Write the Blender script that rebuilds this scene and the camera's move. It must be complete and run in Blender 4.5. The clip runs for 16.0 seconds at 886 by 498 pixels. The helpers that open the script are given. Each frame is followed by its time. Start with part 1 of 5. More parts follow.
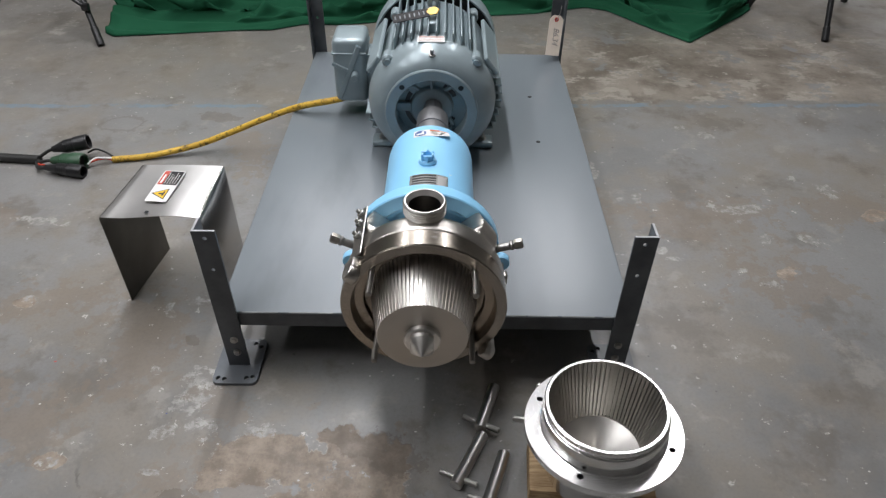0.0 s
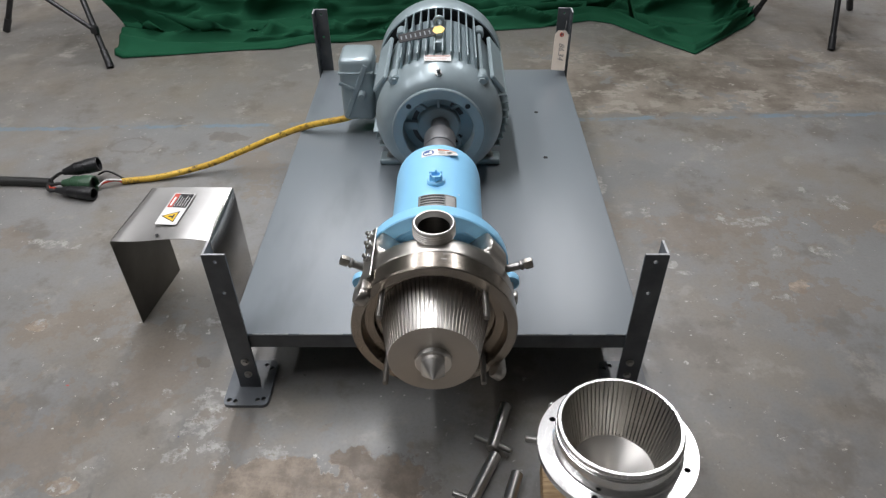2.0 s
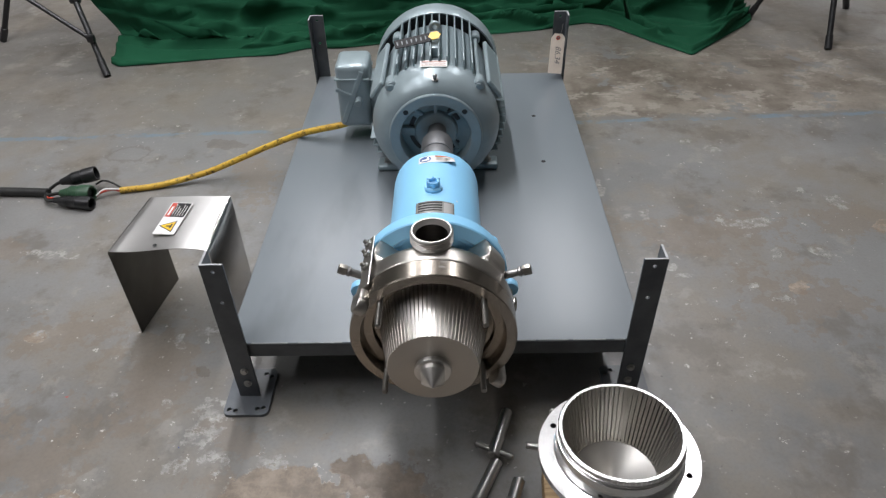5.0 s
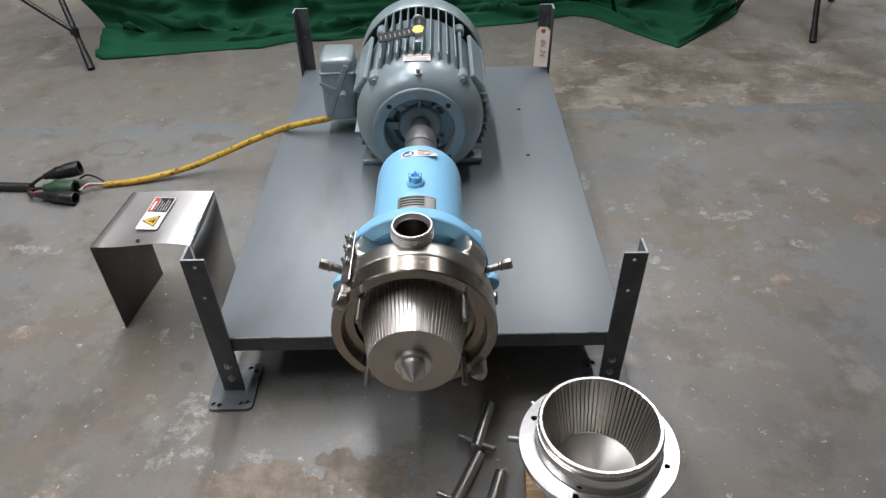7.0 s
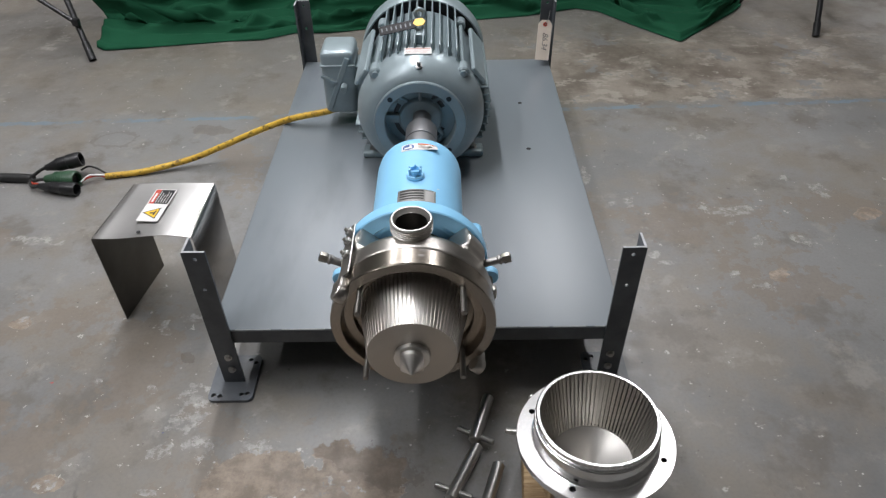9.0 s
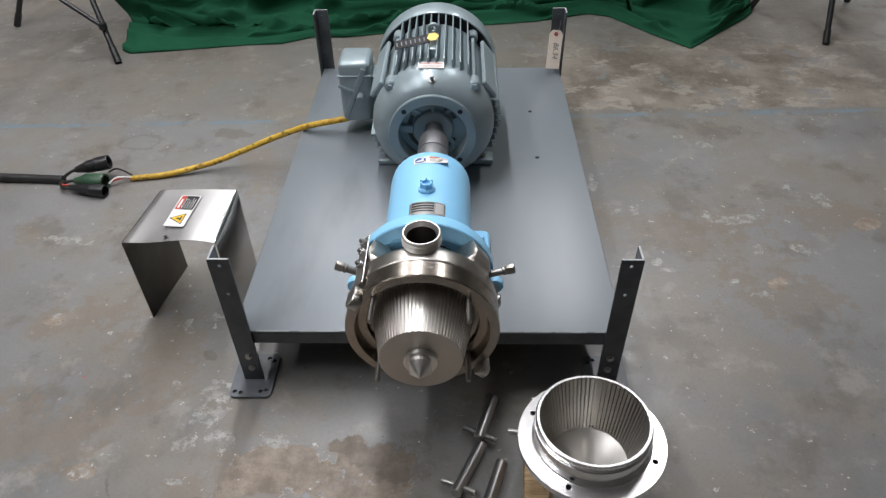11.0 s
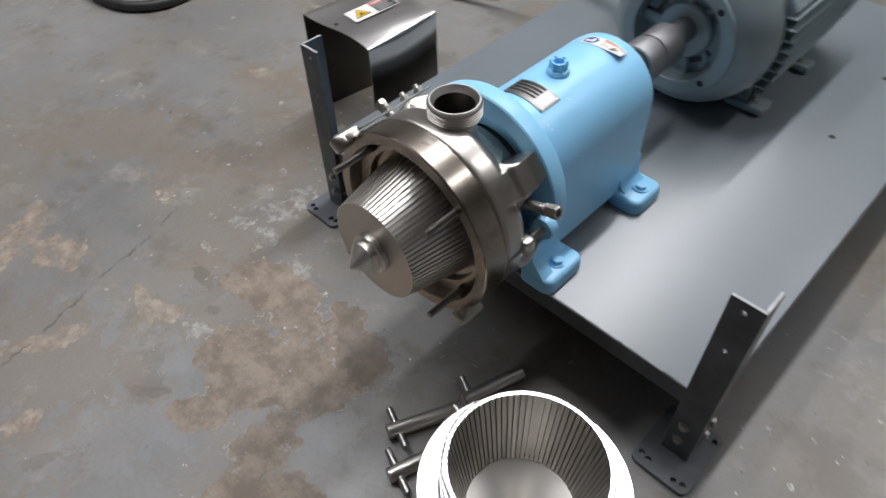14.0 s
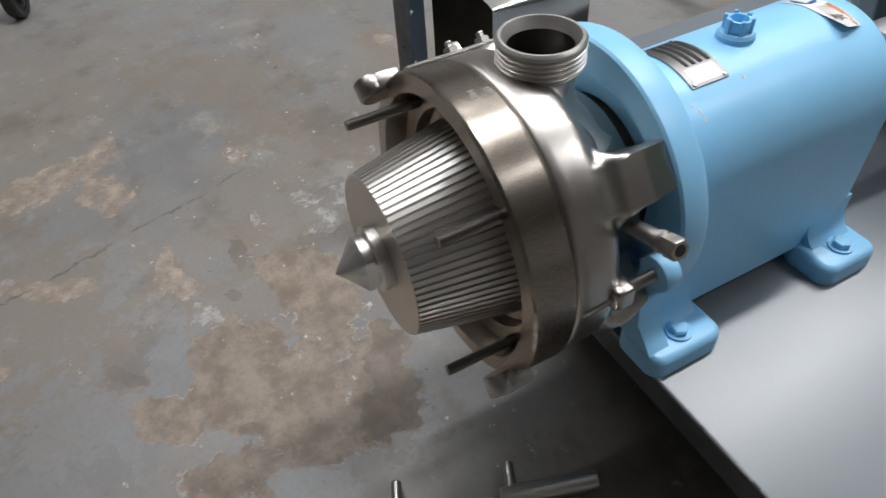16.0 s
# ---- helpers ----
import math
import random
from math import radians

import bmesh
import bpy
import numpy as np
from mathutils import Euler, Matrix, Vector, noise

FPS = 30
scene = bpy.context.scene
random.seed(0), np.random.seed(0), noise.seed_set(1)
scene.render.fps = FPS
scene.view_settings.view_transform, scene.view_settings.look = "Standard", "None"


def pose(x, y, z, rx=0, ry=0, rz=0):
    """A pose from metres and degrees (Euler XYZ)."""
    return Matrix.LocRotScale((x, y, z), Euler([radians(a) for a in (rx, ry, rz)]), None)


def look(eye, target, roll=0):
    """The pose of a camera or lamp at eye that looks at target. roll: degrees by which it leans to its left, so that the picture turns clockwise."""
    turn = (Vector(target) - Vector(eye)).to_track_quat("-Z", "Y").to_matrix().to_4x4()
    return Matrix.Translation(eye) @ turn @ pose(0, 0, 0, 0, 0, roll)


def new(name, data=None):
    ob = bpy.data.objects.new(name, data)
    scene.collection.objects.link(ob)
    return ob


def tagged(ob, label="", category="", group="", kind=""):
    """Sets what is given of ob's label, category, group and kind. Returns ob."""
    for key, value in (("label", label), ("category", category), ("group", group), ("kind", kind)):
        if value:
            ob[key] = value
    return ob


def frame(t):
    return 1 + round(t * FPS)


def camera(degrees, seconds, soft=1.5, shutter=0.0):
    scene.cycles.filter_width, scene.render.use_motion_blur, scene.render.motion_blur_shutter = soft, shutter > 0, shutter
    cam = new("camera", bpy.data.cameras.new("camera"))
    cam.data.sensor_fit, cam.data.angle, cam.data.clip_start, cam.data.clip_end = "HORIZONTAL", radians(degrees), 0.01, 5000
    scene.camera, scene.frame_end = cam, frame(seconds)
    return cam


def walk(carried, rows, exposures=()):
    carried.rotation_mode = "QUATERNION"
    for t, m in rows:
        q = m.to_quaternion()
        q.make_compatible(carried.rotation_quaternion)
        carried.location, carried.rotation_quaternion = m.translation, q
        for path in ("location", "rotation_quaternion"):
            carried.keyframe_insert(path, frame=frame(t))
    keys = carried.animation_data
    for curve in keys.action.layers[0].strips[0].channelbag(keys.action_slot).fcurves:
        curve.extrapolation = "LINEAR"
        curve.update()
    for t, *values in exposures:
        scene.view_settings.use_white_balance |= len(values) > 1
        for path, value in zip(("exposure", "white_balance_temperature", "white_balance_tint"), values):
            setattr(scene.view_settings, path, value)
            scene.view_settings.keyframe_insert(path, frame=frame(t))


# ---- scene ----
cam = camera(67.1, 16.0, soft=1.3, shutter=0.5)
PATH = [
    (0, (0.038, 0.416, 1.18), (0.033, 1.949, -0.104), 0.7),
    (0.5, (0.039, 0.421, 1.185), (0.039, 1.957, -0.097), 0.6),
    (1, (0.035, 0.425, 1.186), (0.024, 1.971, -0.082), -0.1),
    (1.5, (0.033, 0.425, 1.189), (0.013, 1.977, -0.073), -0.4),
    (2, (0.035, 0.428, 1.193), (0.006, 1.982, -0.066), -0.7),
    (2.5, (0.035, 0.426, 1.188), (0.005, 1.987, -0.061), -0.8),
    (3, (0.028, 0.428, 1.192), (-0.009, 1.989, -0.059), -1.3),
    (5.3, (0.044, 0.437, 1.198), (0.016, 1.994, -0.058), -1.5),
    (5.5, (0.047, 0.436, 1.198), (0.019, 1.988, -0.064), -1.6),
    (6, (0.041, 0.442, 1.206), (0.031, 1.988, -0.062), -1.3),
    (6.5, (0.045, 0.438, 1.203), (0.04, 1.984, -0.065), -1.1),
    (7, (0.058, 0.435, 1.205), (0.053, 1.978, -0.068), -1.1),
    (7.5, (0.062, 0.431, 1.204), (0.053, 1.971, -0.072), -1.2),
    (8, (0.062, 0.43, 1.207), (0.051, 1.965, -0.075), -1.0),
    (8.5, (0.062, 0.433, 1.208), (0.055, 1.964, -0.079), -0.8),
    (11, (0.074, 0.395, 1.287), (0.022, 1.909, -0.019), -1.2),
    (11.5, (0.086, 0.361, 1.358), (-0.004, 1.831, 0.005), -0.1),
    (12, (0.106, 0.357, 1.399), (-0.059, 1.747, -0.03), -0.5),
    (12.5, (0.181, 0.395, 1.33), (-0.083, 1.743, -0.123), 0.8),
    (13, (0.406, 0.498, 1.189), (-0.257, 1.677, -0.284), -0.8),
    (13.5, (0.507, 0.637, 1.111), (-0.291, 1.747, -0.348), -1.8),
    (14, (0.509, 0.809, 1.022), (-0.458, 1.758, -0.449), -1.7),
    (14.5, (0.506, 0.898, 0.961), (-0.641, 1.688, -0.475), -4.0),
    (15, (0.477, 0.975, 0.863), (-0.784, 1.639, -0.54), -4.5),
    (15.5, (0.419, 0.998, 0.793), (-0.869, 1.595, -0.616), -4.7),
    (16, (0.405, 1.044, 0.773), (-0.873, 1.654, -0.64), -4.1),
]
walk(cam, [(t, look(eye, target, roll)) for t, eye, target, roll in PATH])

# ---- world and lights ----
world = bpy.data.worlds.new("workshop_air")
scene.world = world
world.use_nodes = True
world.node_tree.nodes["Background"].inputs[0].default_value = (0.75, 0.8, 0.85, 1)
world.node_tree.nodes["Background"].inputs[1].default_value = 0.008
LAMP_Z = 3.6
# unseen tubes set from highlights; the last two are added as fill
FIXTURES = [(-0.45, 2.9, 79.0), (-0.45, 5.3, 37.0), (1.6, 4.6, 42.0), (-1.7, 5.3, 33.0), (-3.1, 1.0, 28.0), (-1.5, 1.2, 35.0)]


def tube_lamp(x, y, watts):
    data = bpy.data.lights.new("fluorescent_light", "AREA")
    data.shape, data.size, data.size_y, data.energy = "RECTANGLE", 0.15, 2.3, watts
    data.color = (0.965, 0.962, 1.0)
    new("fluorescent_light", data).matrix_world = pose(x, y, LAMP_Z - 0.07)
    # upward lamp added to brighten the ceiling that the steel mirrors
    up = data.copy()
    up.energy = 0.28 * watts
    new("fluorescent_light", up).matrix_world = pose(x, y, LAMP_Z + 0.075, 180)


for fx, fy, watts in FIXTURES:
    tube_lamp(fx, fy, watts)


# ---- material tools ----
class Mat:
    def __init__(self, name, color=(0.5, 0.5, 0.5), rough=0.5, metal=0.0, spec=0.5):
        self.m = bpy.data.materials.new(name)
        self.m.use_nodes = True
        self.t = self.m.node_tree
        self.b = self.t.nodes["Principled BSDF"]
        self.b.inputs["Base Color"].default_value = (*color, 1)
        self.b.inputs["Roughness"].default_value = rough
        self.b.inputs["Metallic"].default_value = metal
        self.b.inputs["Specular IOR Level"].default_value = spec
        self.co = self.t.nodes.new("ShaderNodeTexCoord").outputs["Object"]

    def put(self, socket, value):
        if hasattr(value, "is_output"):
            self.t.links.new(value, socket)
        elif isinstance(value, tuple) and len(value) == 3 and socket.type == "RGBA":
            socket.default_value = (*value, 1)
        else:
            socket.default_value = value

    def math(self, op, a, b=0.0, clamp=False):
        n = self.t.nodes.new("ShaderNodeMath")
        n.operation, n.use_clamp = op, clamp
        self.put(n.inputs[0], a)
        self.put(n.inputs[1], b)
        return n.outputs[0]

    def mapped(self, scale=(1, 1, 1), loc=(0, 0, 0), rot=(0, 0, 0), vec=None):
        n = self.t.nodes.new("ShaderNodeMapping")
        self.put(n.inputs[0], vec or self.co)
        n.inputs["Location"].default_value, n.inputs["Scale"].default_value = loc, scale
        n.inputs["Rotation"].default_value = rot
        return n.outputs[0]

    def noise(self, scale, detail=4.0, rough=0.55, vec=None, dist=0.0, out=0):
        n = self.t.nodes.new("ShaderNodeTexNoise")
        self.put(n.inputs["Vector"], vec or self.co)
        n.inputs["Scale"].default_value, n.inputs["Detail"].default_value = scale, detail
        n.inputs["Roughness"].default_value, n.inputs["Distortion"].default_value = rough, dist
        return n.outputs[out]

    def voronoi(self, scale, vec=None, feature="F1"):
        n = self.t.nodes.new("ShaderNodeTexVoronoi")
        n.feature = feature
        self.put(n.inputs["Vector"], vec or self.co)
        n.inputs["Scale"].default_value = scale
        return n.outputs["Distance"]

    def step(self, value, lo, hi):
        n = self.t.nodes.new("ShaderNodeMapRange")
        n.interpolation_type = "SMOOTHSTEP"
        self.put(n.inputs[0], value)
        n.inputs[1].default_value, n.inputs[2].default_value = lo, hi
        return n.outputs[0]

    def remap(self, value, a, b, lo=0.3, hi=0.7):
        n = self.t.nodes.new("ShaderNodeMapRange")
        n.interpolation_type = "SMOOTHSTEP"
        self.put(n.inputs[0], value)
        for k, v in zip((1, 2, 3, 4), (lo, hi, a, b)):
            n.inputs[k].default_value = v
        return n.outputs[0]

    def mix(self, fac, a, b):
        n = self.t.nodes.new("ShaderNodeMix")
        n.data_type = "RGBA"
        self.put(n.inputs[0], fac)
        self.put(n.inputs[6], a)
        self.put(n.inputs[7], b)
        return n.outputs[2]

    def split(self, vec=None):
        n = self.t.nodes.new("ShaderNodeSeparateXYZ")
        self.put(n.inputs[0], vec or self.co)
        return n.outputs

    def color(self, v):
        self.put(self.b.inputs["Base Color"], v)
        return self

    def rough(self, v):
        self.put(self.b.inputs["Roughness"], v)
        return self

    def bump(self, height, strength=0.2, distance=0.002):
        n = self.t.nodes.new("ShaderNodeBump")
        n.inputs["Strength"].default_value, n.inputs["Distance"].default_value = strength, distance
        self.put(n.inputs["Height"], height)
        self.t.links.new(n.outputs[0], self.b.inputs["Normal"])
        return self


def paint(name, color, rough=0.35, vary=0.12, scale=9.0, bump=0.08, metal=0.0, coarse=220):
    m = Mat(name, color, rough, metal)
    dark = tuple(c * (1 - vary) for c in color)
    light = tuple(min(1, c * (1 + vary)) for c in color)
    m.color(m.mix(m.remap(m.noise(scale), 0, 1), dark, light))
    m.rough(m.remap(m.noise(scale * 2.3, 5), rough - 0.015, rough + 0.02))
    m.bump(m.noise(coarse, 2), bump, 0.001)
    return m.m


def steel(name, color, rough, stretch=(1, 1, 1), vary=0.06, scale=120.0, bump=0.03, turned="", aniso=0.6):
    """Bare stainless steel; stretch gives the direction of its grinding marks."""
    m = Mat(name, color, rough, 1.0)
    grain = m.noise(scale * 10, 2, 0.5, m.mapped(stretch))
    wide = m.noise(7, 3)
    m.color(m.mix(m.remap(wide, 0, 1), tuple(c * (1 - vary) for c in color), tuple(min(1, c * (1 + vary)) for c in color)))
    m.rough(m.math("ADD", m.remap(grain, rough - 0.03, rough + 0.03), m.remap(wide, -0.015, 0.015)))
    m.bump(grain, bump, 0.0001)
    if turned:
        tan = m.t.nodes.new("ShaderNodeTangent")
        tan.direction_type, tan.axis = "RADIAL", turned
        m.t.links.new(tan.outputs[0], m.b.inputs["Tangent"])
        m.b.inputs["Anisotropic"].default_value = aniso
        m.b.inputs["Anisotropic Rotation"].default_value = 0.25
    return m.m


# painted, worn concrete floor
def floor_material():
    m = Mat("worn_grey_painted_concrete", (0.3, 0.3, 0.29), 0.45)
    x, y, z = m.split()
    cloud = m.noise(1.3, 6, 0.6)
    fine = m.noise(14, 6, 0.65)
    base = m.mix(m.remap(cloud, 0, 1), (0.165, 0.1645, 0.160), (0.256, 0.254, 0.248))
    base = m.mix(m.remap(fine, 0, 0.55, 0.35, 0.75), base, (0.226, 0.221, 0.211))
    warp = m.math("ADD", m.math("MULTIPLY", m.noise(7, 12, 0.66), 0.55), m.math("MULTIPLY", m.noise(27, 8, 0.66), 0.45))
    edge = m.math("MULTIPLY", m.math("SUBTRACT", warp, 0.5), 7.0)
    def flaked_rim(name):
        n = m.t.nodes.new("ShaderNodeAttribute")
        n.attribute_name = name
        away = m.math("ABSOLUTE", m.math("ADD", m.math("ADD", n.outputs["Fac"], edge), -0.02))
        return m.math("MULTIPLY", m.step(away, 0.11, 0.03), m.step(m.noise(19, 6, 0.7), 0.50, 0.60))

    def worn_area(name):
        n = m.t.nodes.new("ShaderNodeAttribute")
        n.attribute_name = name
        return m.step(m.math("ADD", n.outputs["Fac"], edge), 0.05, -0.05)

    tan = m.mix(m.remap(m.noise(22, 8, 0.7), 0, 1, 0.36, 0.66), (0.182, 0.140, 0.102), (0.345, 0.278, 0.212))
    tan = m.mix(m.math("MULTIPLY", m.step(m.noise(34, 6, 0.7), 0.58, 0.66), 0.35), tan, (0.23, 0.222, 0.205))
    brown_tone = m.mix(m.remap(m.noise(16, 6, 0.7), 0, 1), (0.085, 0.066, 0.05), (0.165, 0.132, 0.102))
    pale = m.mix(m.remap(m.noise(40, 6, 0.7), 0, 1), (0.235, 0.226, 0.21), (0.42, 0.405, 0.375))
    # the line runs slightly askew
    past = m.math("SUBTRACT", y, m.math("MULTIPLY", m.math("SUBTRACT", x, 0.5), 0.03))
    # warmer grey-brown concrete past the line, also darkened as if less lit
    base = m.mix(m.math("MULTIPLY", m.step(y, 2.60, 2.75), 0.55), base, (0.188, 0.171, 0.147))
    base = m.mix(m.math("MULTIPLY", m.math("MULTIPLY", m.step(x, 1.75, 2.1), m.step(y, 2.95, 3.25)), 0.6), base, (0.36, 0.35, 0.333))
    # large soft tone of worn, dusty areas
    dusty = m.math("MULTIPLY", m.step(m.noise(2.1, 9, 0.66), 0.44, 0.62), 0.85)
    base = m.mix(dusty, base, (0.222, 0.198, 0.165))
    stain = m.math("MULTIPLY", m.step(m.noise(4.7, 9, 0.7, m.mapped((1, 1, 1), (2.3, 0.7, 0))), 0.51, 0.64), 0.62)
    base = m.mix(stain, base, (0.140, 0.122, 0.100))
    bloom = m.math("MULTIPLY", m.step(m.noise(7.5, 9, 0.7, m.mapped((1, 1, 1), (0.4, 5.7, 0))), 0.55, 0.66), 0.6)
    base = m.mix(bloom, base, (0.30, 0.282, 0.252))
    faint = worn_area("faint")
    base = m.mix(m.math("MULTIPLY", faint, 0.55), base, (0.212, 0.174, 0.136))
    smooth = worn_area("smooth")
    base = m.mix(m.math("MULTIPLY", smooth, 0.55), base, (0.215, 0.224, 0.228))
    bare = worn_area("bare")
    base = m.mix(m.math("MULTIPLY", bare, 0.80), base, tan)
    base = m.mix(m.math("MULTIPLY", flaked_rim("bare"), 0.7), base, (0.40, 0.375, 0.335))
    pink = m.mix(m.remap(m.noise(30, 7, 0.7), 0, 1, 0.36, 0.66), (0.225, 0.175, 0.134), (0.42, 0.343, 0.272))
    worn_off = worn_area("worn_off")
    base = m.mix(m.math("MULTIPLY", worn_off, m.remap(m.noise(33, 6, 0.7), 0.35, 0.95, 0.40, 0.58)), base, pink)
    # darker brown patches
    dark_brown = worn_area("dark_brown")
    base = m.mix(m.math("MULTIPLY", dark_brown, 0.45), base, brown_tone)
    ring_in, ring_out = worn_area("ring_in"), worn_area("ring_out")
    base = m.mix(m.math("MULTIPLY", m.math("SUBTRACT", ring_out, m.math("MULTIPLY", ring_in, 0.8)), 0.55), base, (0.15, 0.135, 0.12))
    scuff = worn_area("scuff")
    flaky = m.remap(m.noise(38, 7, 0.72), 0.08, 1.0, 0.46, 0.54)
    base = m.mix(m.math("MULTIPLY", scuff, flaky), base, pale)
    dots = worn_area("dots")
    base = m.mix(dots, base, (0.42, 0.10, 0.09))
    base = m.mix(worn_area("blue_dot"), base, (0.06, 0.09, 0.25))
    # strip of bare brown concrete past the blue line
    far = m.math("MULTIPLY", m.step(m.math("ADD", past, m.math("MULTIPLY", edge, 0.03)), 2.69, 2.71), m.step(m.math("ADD", y, m.math("MULTIPLY", edge, 0.25)), 3.5, 3.2))
    far = m.math("MULTIPLY", far, m.math("MULTIPLY", m.step(x, 0.2, 0.5), m.step(m.math("ADD", x, m.math("MULTIPLY", edge, 0.3)), 2.3, 1.5)))
    stone = m.mix(m.remap(m.noise(4.5, 9, 0.7), 0, 1, 0.38, 0.62), (0.150, 0.126, 0.100), (0.285, 0.250, 0.208))
    stone = m.mix(m.math("MULTIPLY", m.step(m.noise(8.0, 10, 0.72, m.mapped((0.8, 1.2, 1))), 0.54, 0.575), 0.8), stone, (0.36, 0.33, 0.285))
    stone = m.mix(m.math("MULTIPLY", m.step(m.noise(5.0, 8, 0.7, m.mapped((1, 1, 1), (3, 1, 0))), 0.57, 0.60), 0.85), stone, (0.205, 0.21, 0.21))
    base = m.mix(m.math("MULTIPLY", far, 0.92), base, stone)
    worn = m.math("MULTIPLY", m.step(m.noise(3.1, 7, 0.7), 0.6, 0.66), m.step(y, 2.75, 3.1))
    base = m.mix(m.math("MULTIPLY", worn, 0.7), base, (0.38, 0.355, 0.32))
    # faded blue line
    dy = m.math("ABSOLUTE", m.math("SUBTRACT", past, m.math("ADD", 2.665, m.math("MULTIPLY", edge, 0.012))))
    line = m.math("MULTIPLY", m.step(dy, 0.016, 0.009), m.step(m.noise(6, 5, 0.7), 0.40, 0.56))
    base = m.mix(m.math("MULTIPLY", line, 0.75), base, (0.16, 0.235, 0.29))
    # chips, flecks and dark specks
    chips = m.math("MULTIPLY", m.step(m.noise(34, 5, 0.72), 0.645, 0.665), m.step(m.noise(2.3, 2), 0.40, 0.58))
    base = m.mix(m.math("MULTIPLY", chips, 0.9), base, (0.54, 0.515, 0.47))
    flecks = m.step(m.voronoi(24, m.mapped((1, 1.3, 1))), 0.075, 0.05)
    base = m.mix(m.math("MULTIPLY", flecks, m.step(m.noise(5, 2), 0.5, 0.62)), base, (0.55, 0.53, 0.5))
    specks = m.math("MULTIPLY", m.step(m.noise(44, 3, 0.6), 0.70, 0.72), m.step(m.noise(3.7, 2), 0.45, 0.6))
    base = m.mix(m.math("MULTIPLY", specks, 0.75), base, (0.06, 0.055, 0.05))
    # fine crack near the bare patch
    along = m.math("ADD", m.math("MULTIPLY", x, 0.956), m.math("MULTIPLY", y, 0.292))
    crack = m.math("ABSOLUTE", m.math("ADD", m.math("SUBTRACT", along, -0.3115), m.math("MULTIPLY", edge, 0.012)))
    crack = m.math("MULTIPLY", m.step(crack, 0.0045, 0.0010), m.math("MULTIPLY", m.step(y, 0.62, 0.7), m.step(y, 1.17, 1.1)))
    crack = m.math("MULTIPLY", crack, m.step(m.noise(11, 3), 0.42, 0.55))
    base = m.mix(m.math("MULTIPLY", crack, 0.62), base, (0.06, 0.055, 0.05))
    grit = m.noise(130, 3, 0.6)
    base = m.mix(m.remap(grit, 0, 0.16, 0.40, 0.75), base, (0.10, 0.095, 0.088))
    m.color(base)
    m.rough(m.math("ADD", m.remap(fine, 0.28, 0.45), m.math("MULTIPLY", bare, 0.24)))
    m.bump(m.math("SUBTRACT", m.math("ADD", m.math("MULTIPLY", fine, 0.5), m.noise(3.0, 3)), m.math("MULTIPLY", m.math("MAXIMUM", bare, far), 0.35)), 0.22, 0.006)
    return m.m


FLOOR = floor_material()
WALL = paint("off_white_wall_paint", (0.46, 0.454, 0.443), 0.6, 0.06, 1.2)
CEILING = paint("dull_ceiling_paint", (0.55, 0.55, 0.54), 0.8, 0.05, 1.0)
CASTING = steel("cast_stainless", (0.50, 0.475, 0.44), 0.32, vary=0.14, scale=30, bump=0.006)
RINGSTEEL = steel("turned_stainless_ring", (0.40, 0.355, 0.305), 0.27, (1, 1, 1), vary=0.08, scale=140, bump=0.003, turned="Y")
BRIGHT = steel("polished_stainless", (0.82, 0.81, 0.80), 0.17, (1, 1, 1), scale=120, vary=0.04, bump=0.008, turned="Z", aniso=0.35)
FLANGE = steel("machined_flange_steel", (0.82, 0.815, 0.81), 0.25, scale=60, vary=0.06, bump=0.012, turned="Z", aniso=0.3)
PORT = steel("threaded_port_steel", (0.70, 0.68, 0.65), 0.42, scale=120, vary=0.12, bump=0.02)
ROTORSTEEL = steel("turned_rotor_steel", (0.80, 0.775, 0.74), 0.37, (0.4, 12, 0.4), scale=60, bump=0.012, turned="Y", aniso=0.5)
FACESTEEL = steel("turned_face_steel", (0.53, 0.495, 0.45), 0.34, scale=150, turned="Y")
STATORSTEEL = steel("ground_stator_steel", (0.55, 0.53, 0.49), 0.36, (6, 6, 0.4), scale=60, bump=0.01, turned="Z", aniso=0.5)
STUDSTEEL = steel("dark_stud_steel", (0.30, 0.285, 0.265), 0.36, scale=200)
BOLTSTEEL = steel("bolt_steel", (0.46, 0.45, 0.43), 0.34, scale=200)
SHEET = steel("brushed_stainless_sheet", (0.57, 0.56, 0.545), 0.215, (0.15, 3, 1), scale=60, vary=0.04, bump=0.010)
BRASSY = steel("tarnished_brass", (0.47, 0.44, 0.39), 0.36, scale=90)
TOPSHEET = steel("rough_top_stainless_sheet", (0.52, 0.51, 0.495), 0.37, (0.15, 3, 1), scale=60, vary=0.06, bump=0.012)
SHAFT = steel("dull_shaft_steel", (0.36, 0.35, 0.34), 0.42, scale=80)
TBAR = steel("dark_bar_steel", (0.58, 0.565, 0.54), 0.33, scale=70)
BLUE = paint("light_blue_enamel", (0.300, 0.655, 0.95), 0.33, 0.03, 6, 0.06, coarse=120)
MOTOR = paint("grey_green_machine_enamel", (0.305, 0.370, 0.392), 0.29, 0.04, 30, 0.03, metal=0.2, coarse=300)
# dark casting colour that paints the shade into recesses
SHADEDCAST = paint("shaded_casting", (0.085, 0.08, 0.075), 0.6, 0.2, 20)
BLACK = paint("black_plastic", (0.016, 0.016, 0.017), 0.36, 0.2, 30)
MATTE = paint("matt_black_film", (0.012, 0.012, 0.013), 0.75, 0.1, 30)
RUBBER = paint("black_cable_rubber", (0.022, 0.022, 0.021), 0.5, 0.25, 30)
GREENPLUG = paint("dark_green_plastic", (0.03, 0.075, 0.04), 0.4, 0.2, 20)
